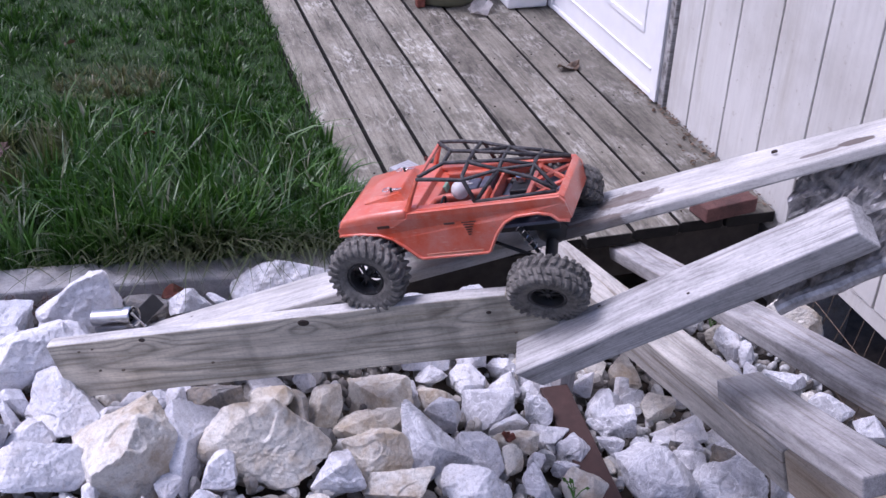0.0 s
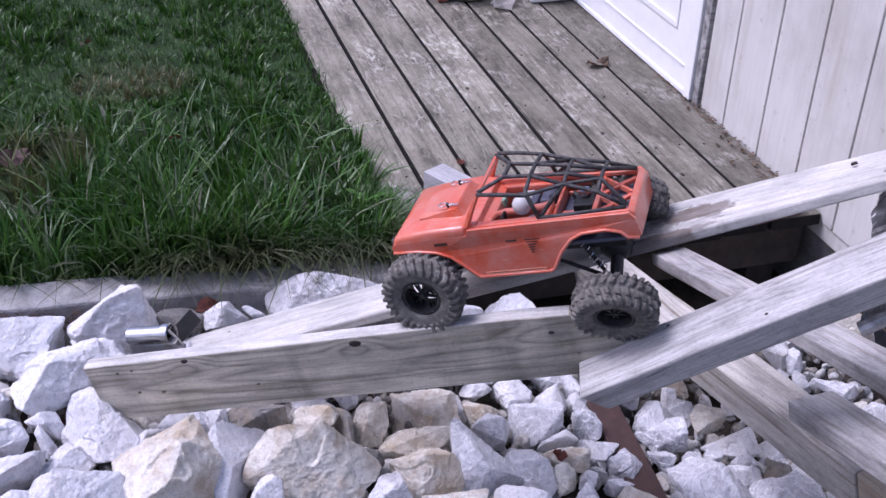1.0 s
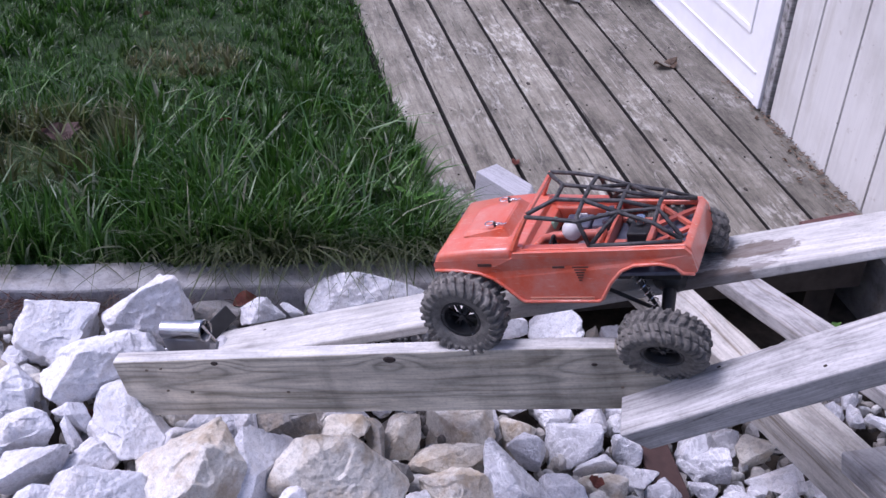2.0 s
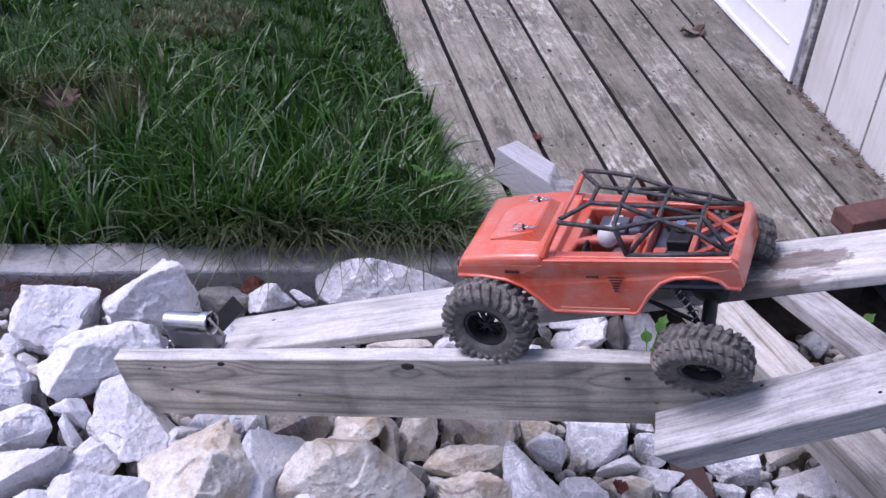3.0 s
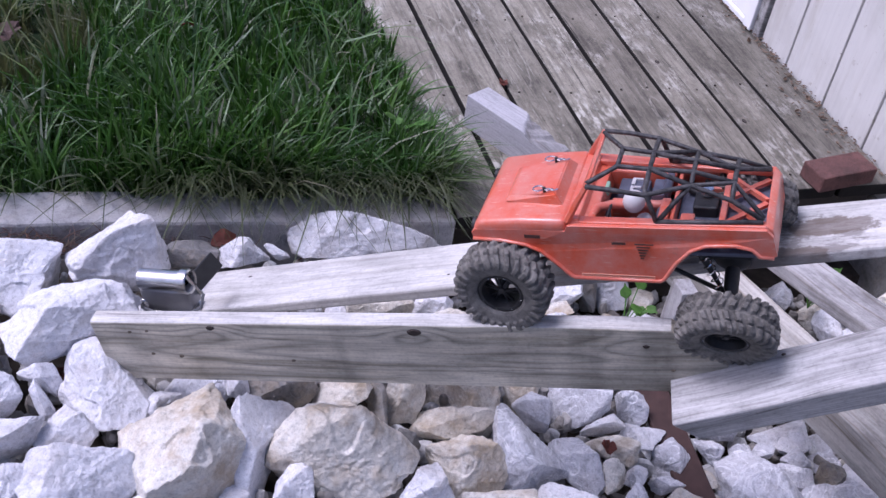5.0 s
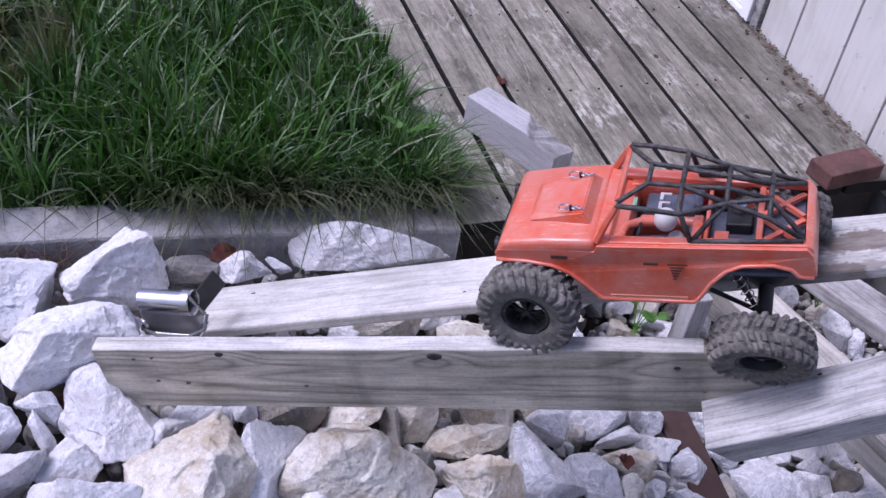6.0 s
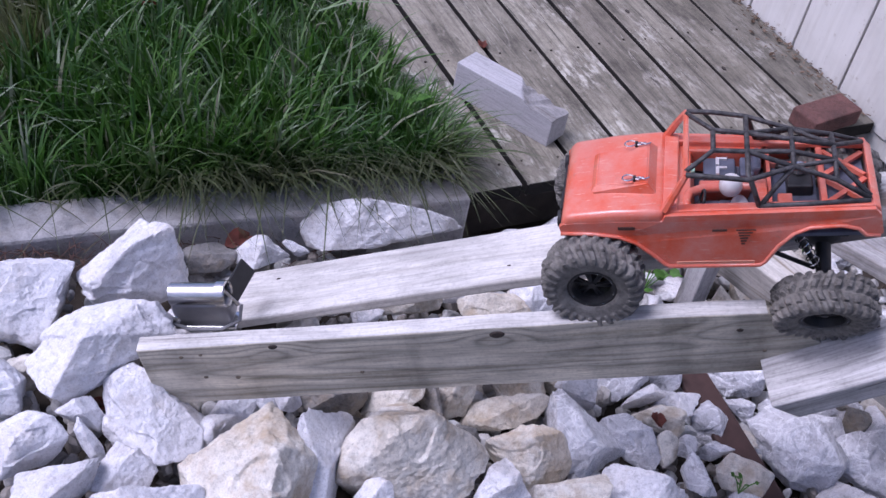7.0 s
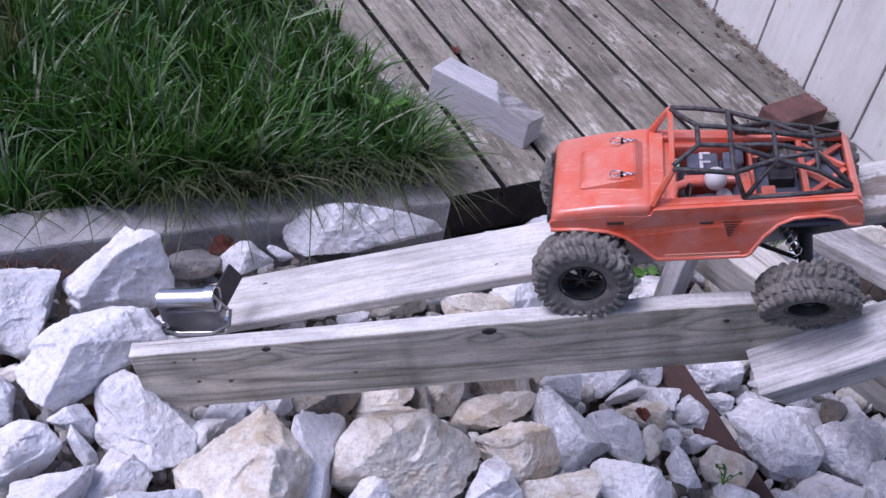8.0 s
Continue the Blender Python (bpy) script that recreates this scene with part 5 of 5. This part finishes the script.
    for a, b in (((0.172, -0.06), (0.226, -0.004)), ((0.172, 0.06), (0.226, 0.004)), ((0.226, -0.06), (0.172, -0.004)), ((0.226, 0.06), (0.172, 0.004))):
        part("diagonal_brace", tube([(a[0], a[1], -0.009), (b[0], b[1], -0.009)], 0.005, 4), M_ORANGE, tub)
    part("bed_panel", box(0.17, 0.228, -0.072, 0.072, -0.026, -0.02, 0.001), M_NAVY, tub)
    # roll cage
    cage = part("roll_cage", tube([(0.081, -0.0745, 0.0), (0.068, -0.0705, 0.044), (0.064, -0.062, 0.051), (0.064, -0.02, 0.056), (0.064, 0.02, 0.056), (0.064, 0.062, 0.051), (0.068, 0.0705, 0.044), (0.081, 0.0745, 0.0)], 0.0038, 8), M_CAGE, car, "scuffed black tubular roll cage", True)
    bars = []
    for s in (-1, 1):
        bars += [[(-0.019, s * 0.068, 0.0575), (0.02, s * 0.070, 0.054), (0.065, s * 0.070, 0.047), (0.125, s * 0.043, 0.046), (0.182, s * 0.054, 0.029), (0.226, s * 0.070, 0.006)],
                 [(-0.019, s * 0.062, 0.058), (0.018, s * 0.022, 0.0605), (0.064, s * 0.02, 0.056), (0.125, s * 0.043, 0.046)],
                 [(0.125, s * 0.043, 0.046), (0.182, s * 0.018, 0.036), (0.226, s * 0.066, 0.008)],
                 [(0.081, s * 0.0745, 0.003), (0.15, s * 0.0745, 0.004), (0.226, s * 0.072, 0.005)],
                 [(0.064, s * 0.02, 0.056), (0.125, s * 0.014, 0.050), (0.182, s * 0.018, 0.036)],
                 [(0.081, s * 0.0745, 0.002), (0.104, s * 0.058, 0.026), (0.125, s * 0.043, 0.046)]]
    bars += [[(0.018, -0.022, 0.0605), (0.018, 0.022, 0.0605)], [(0.125, -0.043, 0.046), (0.125, 0.0, 0.050), (0.125, 0.043, 0.046)], [(0.182, -0.054, 0.029), (0.182, 0.0, 0.037), (0.182, 0.054, 0.029)]]
    for pts in bars:
        part("cage_bar", tube(pts, 0.0037, 8), M_CAGE, cage, smooth=True)
    # running gear
    frame_rail = part("chassis_frame", box(-0.17, 0.21, -0.04, -0.03, -0.094, -0.07, 0.002), M_BLACK, car, "black ladder chassis")
    part("frame_side", box(-0.17, 0.21, 0.03, 0.04, -0.094, -0.07, 0.002), M_BLACK, frame_rail)
    part("skid_plate", box(-0.04, 0.06, -0.045, 0.045, -0.108, -0.096, 0.004), M_BLACK, frame_rail)
    part("gearbox", box(-0.02, 0.06, -0.028, 0.028, -0.094, -0.064, 0.004), M_BLACK, frame_rail)
    for x in (-0.16, 0.2):
        part("cross_member", box(x - 0.006, x + 0.006, -0.03, 0.03, -0.09, -0.074, 0.002), M_BLACK, frame_rail)
    part("bumper", tube([(-0.19, -0.06, -0.066), (-0.2, -0.03, -0.068), (-0.2, 0.03, -0.068), (-0.19, 0.06, -0.066)], 0.004, 8), M_BLACK, frame_rail)
    for x, roll in ((-0.15, 0.0), (0.18, 33.0)):
        axle = part("axle", tube([(0, -0.083, 0), (0, -0.03, 0), (0, 0.03, 0), (0, 0.083, 0)], [0.0105, 0.0115, 0.0115, 0.0105], 12), M_BLACK, car, "black solid axle", True, pose(x, 0, -0.122 - 0.0002 * roll, roll, 0, 0))
        bm = bmesh.new()
        bmesh.ops.create_uvsphere(bm, u_segments=14, v_segments=8, radius=0.025, matrix=Matrix.Translation((0, 0.008, 0)) @ Matrix.Diagonal((1.25, 0.9, 1.1, 1)))
        part("differential", bm, M_BLACK, axle, smooth=True)
        for s in (-1, 1):
            part("knuckle", box(-0.015, 0.015, s * 0.072 - 0.014, s * 0.072 + 0.014, -0.017, 0.017, 0.004), M_BLACK, axle)
            wheel(car, pose(x + (0.010 if x > 0 < s else 0), 0, -0.119 - 0.0002 * roll - (0.017 if x > 0 < s else 0), roll, 0, 0) @ pose(0, s * 0.108, 0, -0.25 * roll, 0, 0 if s < 0 else 180) @ Matrix.Diagonal((1.05, 1, 1.05, 1)) @ Matrix.Rotation(radians(37 * s + x * 90), 4, "Y"))
            top = Vector((x * 0.62, s * 0.043, -0.03))
            foot = Vector((x * 0.95, s * 0.062 * math.cos(radians(roll)), -0.112 + s * 0.062 * math.sin(radians(roll))))
            shock = part("shock_absorber", tube([top, top.lerp(foot, 0.5), foot], [0.006, 0.0055, 0.003], 10), M_BLACK, car, "coil-over shock absorber", True)
            d = (foot - top).normalized()
            u = d.orthogonal().normalized()
            w = d.cross(u)
            coil = [top.lerp(foot, 0.15 + 0.75 * k / 80) + 0.0082 * (u * math.cos(6.28319 * k / 10) + w * math.sin(6.28319 * k / 10)) for k in range(81)]
            part("spring", tube(coil, 0.0011, 5), M_STEEL, shock, "bright coil spring")
            zf = -0.122 + s * 0.05 * math.sin(radians(roll))
            part("suspension_link", tube([(0.2 * x, s * 0.03, -0.096), (x * 0.93, s * 0.05 * math.cos(radians(roll)), zf - 0.004)], 0.0036, 8), M_BLACK, car, smooth=True)
    # stickers with unreadable print
    part("badge", box(-0.112, -0.088, -0.0888, -0.0876, -0.026, -0.0205, 0), M_STICKER, body)
    part("door_sticker", box(0.018, 0.038, -0.0888, -0.0876, -0.030, -0.0262, 0), M_STICKER, body)
    for k, wd in enumerate((0.027, 0.02, 0.015, 0.011, 0.008, 0.005)):
        part("print_bar", box(0.06 - 0.35 * wd, 0.06 + 0.65 * wd, -0.0884, -0.0876, -0.030 - 0.0056 * k, -0.0275 - 0.0056 * k, 0), M_STICKER, body)
    part("rocker_stripe", box(-0.03, 0.078, -0.0888, -0.0876, -0.0945, -0.0932, 0), M_PALE_LINE, body)
    part("rocker_stripe", box(-0.03, 0.078, -0.0888, -0.0876, -0.0985, -0.0972, 0), M_PALE_LINE, body)

    for ob in (body, tub, cage):
        for o in (ob, *ob.children):
            taper(o.data)


def taper(me):
    """The shell narrows to both ends, dips towards the nose and sits low on its flanks."""
    for v in me.vertices:
        x, z = v.co.x, v.co.z
        v.co.y *= float(np.interp(x, [-0.2, -0.046, 0.09, 0.25], [1.03, 1.10, 1.03, 0.89]))
        v.co.z -= float(np.interp(z, [-0.1, -0.03, 0.02, 0.06], [0.0, 0.007, 0.008, 0.0095])) + float(np.interp(x, [-0.2, -0.06], [0.006, 0.0]))


M_GREEN = plain("pale_green_label", (0.30, 0.50, 0.36), 0.4, 0, 0.2, 80, 0)
M_PALE_LINE = plain("pale_orange_line", (0.75, 0.38, 0.26), 0.4, 0, 0.1, 60, 0)
build_truck()


# ---- loose things ----
def build_brick():
    ob = part("brick", box(-0.088, 0.088, -0.040, 0.040, 0.0, 0.045, 0.004, 2), M_BRICK, m=pose(-0.162, 0.036, 0.002, 0, 0, 9))
    tagged(ob, "single dark-red clay brick lying flat on the deck", "brick")


build_brick()


M_PLANED = weathered_wood("planed_silvery_wood", (0.56, 0.55, 0.575), (0.52, 0.51, 0.53), (0.46, 0.45, 0.465), 1.0, 0.2, 0.08)


def build_offcut():
    """A squared offcut whose one end is torn away along the grain."""
    bm = box(0, 0.28, 0, 0.074, 0, 0.088, 0.002)
    for x in [0.12 + 0.005 * k for k in range(31)]:
        bmesh.ops.bisect_plane(bm, geom=bm.verts[:] + bm.edges[:] + bm.faces[:], plane_co=(x, 0, 0), plane_no=(1, 0, 0))
    for y in [0.006 + 0.0062 * k for k in range(11)]:
        bmesh.ops.bisect_plane(bm, geom=bm.verts[:] + bm.edges[:] + bm.faces[:], plane_co=(0, y, 0), plane_no=(0, 1, 0))
    for v in bm.verts:
        past = v.co.x - (0.192 - 0.75 * v.co.y + 0.006 * noise.noise(v.co * 60))
        if past > 0 and v.co.z > 0.05:
            torn = abs(noise.noise(Vector((v.co.x * 48 - v.co.y * 22, v.co.y * 5, 4.0))))
            v.co.z -= min(0.009, past * 0.4) + 0.015 * min(1.0, past * 50) * torn + 0.08 * past
    ob = part("wood_offcut", bm, M_PLANED, m=pose(-1.061, 0.351, 0.001, 0, 0, -62))
    ob.data.materials.append(M_CUT)
    for f in ob.data.polygons:
        if f.center.x > 0.197 - 0.75 * f.center.y and f.normal.z > 0.2:
            f.material_index = 1
    tagged(ob, "silver-grey squared timber offcut with a split end", "timber offcut")


build_offcut()


def build_camcorder():
    cam_body = thing("camcorder", "small silver camcorder lying with its screen flipped open", "camcorder", CAMCORDER)
    bm = prism([(-0.047, 0.0), (0.036, 0.0), (0.048, 0.012), (0.046, 0.046), (-0.047, 0.046)], -0.0165, 0.0165, 0.005)
    case = part("case", bm, M_CASE, cam_body, "brushed silver-grey case", True)
    lens = part("lens_barrel", turned([(-0.046, 0.011), (-0.043, 0.0178), (0.030, 0.0178), (0.032, 0.0212), (0.046, 0.0212), (0.048, 0.0195), (0.046, 0.017), (0.032, 0.0148), (0.032, 0.0001)], 56), M_BARREL, cam_body, "polished silver lens barrel", False, pose(0, -0.003, 0.058, 0, 0, -90))
    part("lens_glass", turned([(0.033, 0.0001), (0.0335, 0.0147)], 20), M_GLASSY, lens, "dark lens glass", True)
    part("base_trim", box(-0.05, 0.05, -0.018, 0.018, -0.004, 0.002, 0.002), M_STEEL, case)
    screen = part("flip_screen", box(-0.002, 0.004, 0.0, 0.066, -0.016, 0.016, 0.002), M_BLACK, cam_body, "open black flip-out screen", False, pose(0.043, 0.008, 0.043, 6, -30, -14))
    part("screen_glass", box(-0.0035, -0.0022, 0.012, 0.062, -0.012, 0.012, 0.0005), M_GLASSY, screen)
    part("hinge", tube([(0, 0, -0.02), (0, 0, 0.02)], 0.004, 10), M_STEEL, screen)
    for k in range(5):
        part("button", box(-0.0036, -0.0022, 0.004, 0.009, -0.012 + 0.0052 * k, -0.0095 + 0.0052 * k, 0.0004), M_STEEL, screen)
    part("wrist_strap", tube([(-0.05, -0.019, 0.01), (-0.02, -0.026, 0.004), (0.03, -0.022, 0.002), (0.058, -0.012, 0.012), (0.06, 0.004, 0.03)], 0.003, 6), M_STRAP, cam_body, "grey wrist strap")
    bm = bmesh.new()
    bmesh.ops.create_uvsphere(bm, u_segments=10, v_segments=8, radius=0.009, matrix=Matrix.Translation((-0.045, -0.017, 0.016)) @ Matrix.Diagonal((1, 0.4, 1, 1)))
    part("thumb_button", bm, M_STEEL, case, smooth=True)


M_CASE = plain("silver_grey_case", (0.33, 0.33, 0.345), 0.32, 0.6, 0.15, 30, 0)
M_BARREL = plain("satin_silver", (0.62, 0.61, 0.60), 0.24, 1.0, 0.1, 40, 0)
M_GLASSY = plain("black_glass", (0.01, 0.01, 0.012), 0.08, 0, 0.1, 20, 0)
M_STRAP = plain("grey_webbing", (0.25, 0.25, 0.26), 0.7, 0, 0.2, 90, 0.2)
CAMCORDER = pose(-1.816, -0.275, 0.056, 0, -15, -31) @ Matrix.Diagonal((1.12, 1.12, 1.12, 1))
build_camcorder()


def build_slab():
    d, u = Vector((0.72, -0.36, 0.585)).normalized(), Vector((0.13, 0.65, 0.75)).normalized()
    u = (u - d * u.dot(d)).normalized()
    n = d.cross(u)
    m = Matrix((d, u, n)).transposed().to_4x4()
    m.translation = (-0.650, -1.088, 0.550)
    bm = bmesh.new()
    nu, nv = 90, 26
    grid = []
    for j in range(nv + 1):
        row = []
        for i in range(nu + 1):
            p = Vector((0.75 * i / nu - 0.11 * (1 - j / nv) * (1 - i / nu), 0.185 * j / nv, 0))
            crease = abs(noise.noise(Vector((p.x * 11, p.y * 30, 0)))) * 0.03 + abs(noise.noise(p * 42 + Vector((4, 0, 0)))) * 0.018 + abs(noise.noise(p * 95 + Vector((0, 9, 0)))) * 0.007
            row.append(bm.verts.new((p.x + 0.006 * noise.noise(p * 30), p.y + 0.006 * noise.noise(p * 18 + Vector((3, 1, 0))), crease - 0.008 * math.sin(p.y * 34))))
        grid.append(row)
    for j in range(nv):
        for i in range(nu):
            bm.faces.new((grid[j][i], grid[j][i + 1], grid[j + 1][i + 1], grid[j + 1][i]))
    bmesh.ops.solidify(bm, geom=bm.faces[:], thickness=0.006)
    sheet = part("crumpled_sheet", bm, M_FLAKED, m=m)
    tagged(sheet, "crumpled silver-grey sheet carrying the upper board ends", "sheet")
    pts = [(-0.11 + 0.86 * k / 24, -0.004 + 0.004 * noise.noise(Vector((k * 0.5, 0, 0))), 0.006 + 0.004 * noise.noise(Vector((k * 0.4, 5, 0)))) for k in range(25)]
    part("rolled_edge", tube(pts, [0.013 + 0.004 * noise.noise(Vector((k * 0.9, 2, 2))) for k in range(25)], 10), M_FLAKED, sheet, "rolled lower edge")
    ob = part("prop_post", rough_lumber(0.80, 0.06, 0.06, 31), M_BOARD, m=along((-0.30, -1.05, -0.27), 0, 90, 0))
    tagged(ob, "weathered wooden prop under the crumpled sheet", "post")


build_slab()

ob = part("prop_block", rough_lumber(0.34, 0.05, 0.04, 33, 0, 0.003), M_CUT, m=along((-0.80, -0.36, -0.3), 0, 88, 0))
tagged(ob, "short grey upright prop behind the edge board", "post")
ob = part("rusty_bar", rough_lumber(0.75, 0.072, 0.014, 35, 0, 0.003), M_RUST, m=along((-0.846, -0.36, -0.195), -92.5, -4, 0))
tagged(ob, "flat rust-brown painted bar lying in the rubble", "bar")


# ---- leaves, weeds, wire ----
def dead_leaf(m, size, mat, label, seed):
    rnd = random.Random(seed)
    bm = bmesh.new()
    mid = [bm.verts.new((size * (k / 6 - 0.5), 0, size * 0.10 * math.sin(k * 0.9 + seed))) for k in range(7)]
    for s in (-1, 1):
        rim = []
        for k in range(7):
            w = size * 0.34 * math.sin(math.pi * (k + 0.15) / 6.6) * rnd.uniform(0.65, 1.15)
            rim.append(bm.verts.new((size * (k / 6 - 0.5) + rnd.uniform(-0.05, 0.05) * size, s * w, size * (0.16 * rnd.random() + 0.1 * math.sin(k * 0.9 + seed)))))
        for k in range(6):
            bm.faces.new((mid[k], mid[k + 1], rim[k + 1], rim[k]))
    bmesh.ops.solidify(bm, geom=bm.faces[:], thickness=0.0007)
    tagged(part("leaf", bm, mat, m=m), label, "leaf", "dead leaves")


dead_leaf(pose(-0.196, 1.138, 0.006, 0, 0, 20), 0.11, M_LEAF_BROWN, "curled brown dead leaf on the deck", 1)
dead_leaf(pose(-0.335, 1.775, 0.02, 15, -10, 40), 0.14, M_LEAF_PALE, "pale bleached dead leaf on the deck", 2)
dead_leaf(pose(-1.022, -0.606, -0.116, 20, 25, 60), 0.05, M_LEAF_RED, "small red dead leaf on a stone", 3)
dead_leaf(pose(-0.895, 0.53, 0.006, 0, 15, 70), 0.04, M_LEAF_RED, "small red-brown leaf in a deck gap", 4)
dead_leaf(pose(-1.70, -0.05, 0.018, 30, 0, 20), 0.06, M_LEAF_RED, "red-brown dead leaf between stones", 5)
dead_leaf(pose(-2.02, -0.36, -0.01, 10, 20, 70), 0.06, M_LEAF_RED, "red-brown dead leaf in a stone gap", 6)
dead_leaf(pose(-1.71, -0.50, -0.02, 30, 10, 10), 0.05, M_LEAF_RED, "red-brown dead leaf between stones", 7)
dead_leaf(pose(-2.15, 0.75, 0.065, 25, 0, 15), 0.1, M_LEAF_PINK, "faded pinkish dead leaf lying on the lawn", 8)
dead_leaf(pose(-2.0, 0.70, 0.035, -20, 10, 120), 0.04, M_LEAF_BROWN, "small brown leaf caught in the grass", 9)
dead_leaf(pose(-2.09, 0.64, 0.03, 10, -20, 70), 0.04, M_LEAF_BROWN, "small brown leaf caught in the grass", 10)
dead_leaf(pose(-1.70, 0.72, 0.09, -30, 20, 30), 0.045, M_LEAF_RED, "small red-brown leaf caught in the grass", 11)
dead_leaf(pose(-1.93, 1.56, 0.075, -30, 0, 60), 0.06, M_LEAF_BROWN, "small brown leaf caught in the grass", 12)
for k, (x, y) in enumerate(((-0.03, 0.62), (-0.05, 0.5), (-0.03, 0.4), (-0.09, 0.45), (-0.04, 0.3), (-0.1, 0.34), (-0.05, 0.72))):
    dead_leaf(pose(x, y, 0.004, 0, 0, 40 * k), 0.02, M_LEAF_BROWN, "small brown leaf crumb along the wall", 20 + k)


def weed(x, y, z, size, count, seed, label):
    rnd = random.Random(seed)
    plant = thing("weed", label, "plant", pose(x, y, z))
    for k in range(count):
        a = rnd.uniform(0, 6.28)
        r = size * rnd.uniform(0.2, 1.0)
        h = size * rnd.uniform(0.5, 1.4)
        c = Vector((r * math.cos(a), r * math.sin(a), h))
        part("stem", tube([(0, 0, -0.02), c * 0.6 + Vector((0, 0, -0.1 * size)), c], 0.0012, 5), M_WEED, plant)
        bm = bmesh.new()
        ln = size * rnd.uniform(0.4, 0.65)
        ring = [bm.verts.new((ln * (t - 0.1), s * ln * 0.42 * math.sin(math.pi * min(1, t + 0.06)) , 0.12 * ln * t * t)) for t, s in ((0, 0), (0.25, 1), (0.55, 1), (0.85, 0.7), (1.1, 0), (0.85, -0.7), (0.55, -1), (0.25, -1))]
        bm.faces.new(ring)
        bmesh.ops.solidify(bm, geom=bm.faces[:], thickness=0.0006)
        part("leaf_blade", bm, M_WEED, plant, m=Matrix.Translation(c) @ pose(0, 0, 0, rnd.uniform(-25, 25), rnd.uniform(-30, 10), math.degrees(a)))


weed(-0.84, -0.26, -0.12, 0.065, 8, 1, "bright green leafy weed growing between stones")
weed(-0.925, -0.772, -0.150, 0.024, 6, 2, "small green weed sprouting beside the rusty bar")


weed(-1.27, 0.2, 0.06, 0.055, 9, 4, "yellow-green broad-leaved weed at the lawn's edge")
weed(-0.26, -0.16, -0.23, 0.06, 6, 5, "green weed growing beside the foundation")


def build_wire():
    fence = thing("wire_fence", "bent rusty wire mesh under the wall's bottom edge", "wire fence")
    rnd = random.Random(8)
    for k in range(11):
        y = -0.26 - 0.055 * k
        part("wire", tube([(-0.03, y, -0.36), (-0.035 + rnd.uniform(-0.01, 0.01), y - 0.02, -0.22), (-0.02, y - 0.03 + rnd.uniform(-0.02, 0.02), -0.06)], 0.0012, 5), M_WIRE, fence)
    for z in (-0.12, -0.2, -0.28):
        part("wire", tube([(-0.035, -0.24, z + 0.01), (-0.04, -0.5, z - 0.02), (-0.035, -0.86, z - 0.05)], 0.0012, 5), M_WIRE, fence)


build_wire()


def build_pot():
    pot = thing("flower_pot", "low olive-green round pot standing on the deck", "flower pot", pose(-0.42, 1.99, 0.002))
    bm = turned([(0.0, 0.0001), (0.0, 0.12), (0.012, 0.135), (0.12, 0.165), (0.13, 0.17), (0.13, 0.16), (0.1, 0.15), (0.1, 0.0001)], 32)
    part("pot_wall", bm, M_POT, pot, "", True, pose(0, 0, 0, 90, 0, 0))
    bm = box(-0.088, 0.088, -0.1, 0.1, 0.0, 0.3, 0.01)
    ob = part("storage_box", bm, M_DOOR, m=pose(-0.118, 1.888, 0.003, 0, 0, 0))
    tagged(ob, "white plastic box standing on the deck", "box")
    ob = part("red_post", box(-0.018, 0.018, -0.018, 0.018, 0, 0.4, 0.004), M_LEAF_RED, m=pose(-0.55, 1.90, 0.003))
    tagged(ob, "thin dark-red stake standing on the deck", "stake")


M_POT = plain("olive_pot", (0.20, 0.20, 0.13), 0.6, 0, 0.2, 20, 0.1)
build_pot()


def build_debris():
    rnd = random.Random(12)
    bm = bmesh.new()
    for k in range(300):
        y = rnd.uniform(0.02, 1.0)
        x = -0.004 - abs(rnd.gauss(0, 0.05)) * (1.0 if y < 0.45 else 0.45)
        s = rnd.uniform(0.002, 0.009)
        a = rnd.uniform(0, 6.28)
        d, w = Vector((math.cos(a), math.sin(a), rnd.uniform(-0.2, 0.2))) * s, Vector((-math.sin(a), math.cos(a), 0)) * s * rnd.uniform(0.2, 0.6)
        c = Vector((x, y, 0.0035 + rnd.random() * 0.004))
        t = [bm.verts.new(c + p) for p in (d, w, -d, -w)]
        u = [bm.verts.new(c + p + Vector((0, 0, 0.0015))) for p in (d, w, -d, -w)]
        bm.faces.new(u)
        for i in range(4):
            bm.faces.new((t[i], t[(i + 1) % 4], u[(i + 1) % 4], u[i]))
    tagged(part("leaf_litter", bm, M_LEAF_BROWN), "crumbled brown leaf litter along the wall's foot", "leaf litter", kind="stuff")


build_debris()


def build_needles():
    """Dry brown needles and stalks caught between the edging and the stones."""
    rnd = random.Random(31)
    bm = bmesh.new()
    for k in range(420):
        x = rnd.uniform(-2.5, -1.98) if k % 4 else rnd.uniform(-1.98, -1.3)
        y = kerb_line(x) - 0.036 - abs(rnd.gauss(0, 0.04))
        z = bed(x) - 0.07 + rnd.uniform(0.0, 0.03)
        a, e, ln = rnd.uniform(0, 6.28), rnd.uniform(-0.3, 0.5), rnd.uniform(0.02, 0.055)
        d = Vector((math.cos(a) * math.cos(e), math.sin(a) * math.cos(e), math.sin(e))) * ln
        c = Vector((x, y, z))
        tube([c, c + d * 0.5 + Vector((0, 0, 0.003)), c + d], [0.0009, 0.0008, 0.0004], 4, bm)
    tagged(part("dry_needles", bm, M_LEAF_RUSSET), "dry russet needles lying between edging and stones", "needles", kind="stuff")


build_needles()
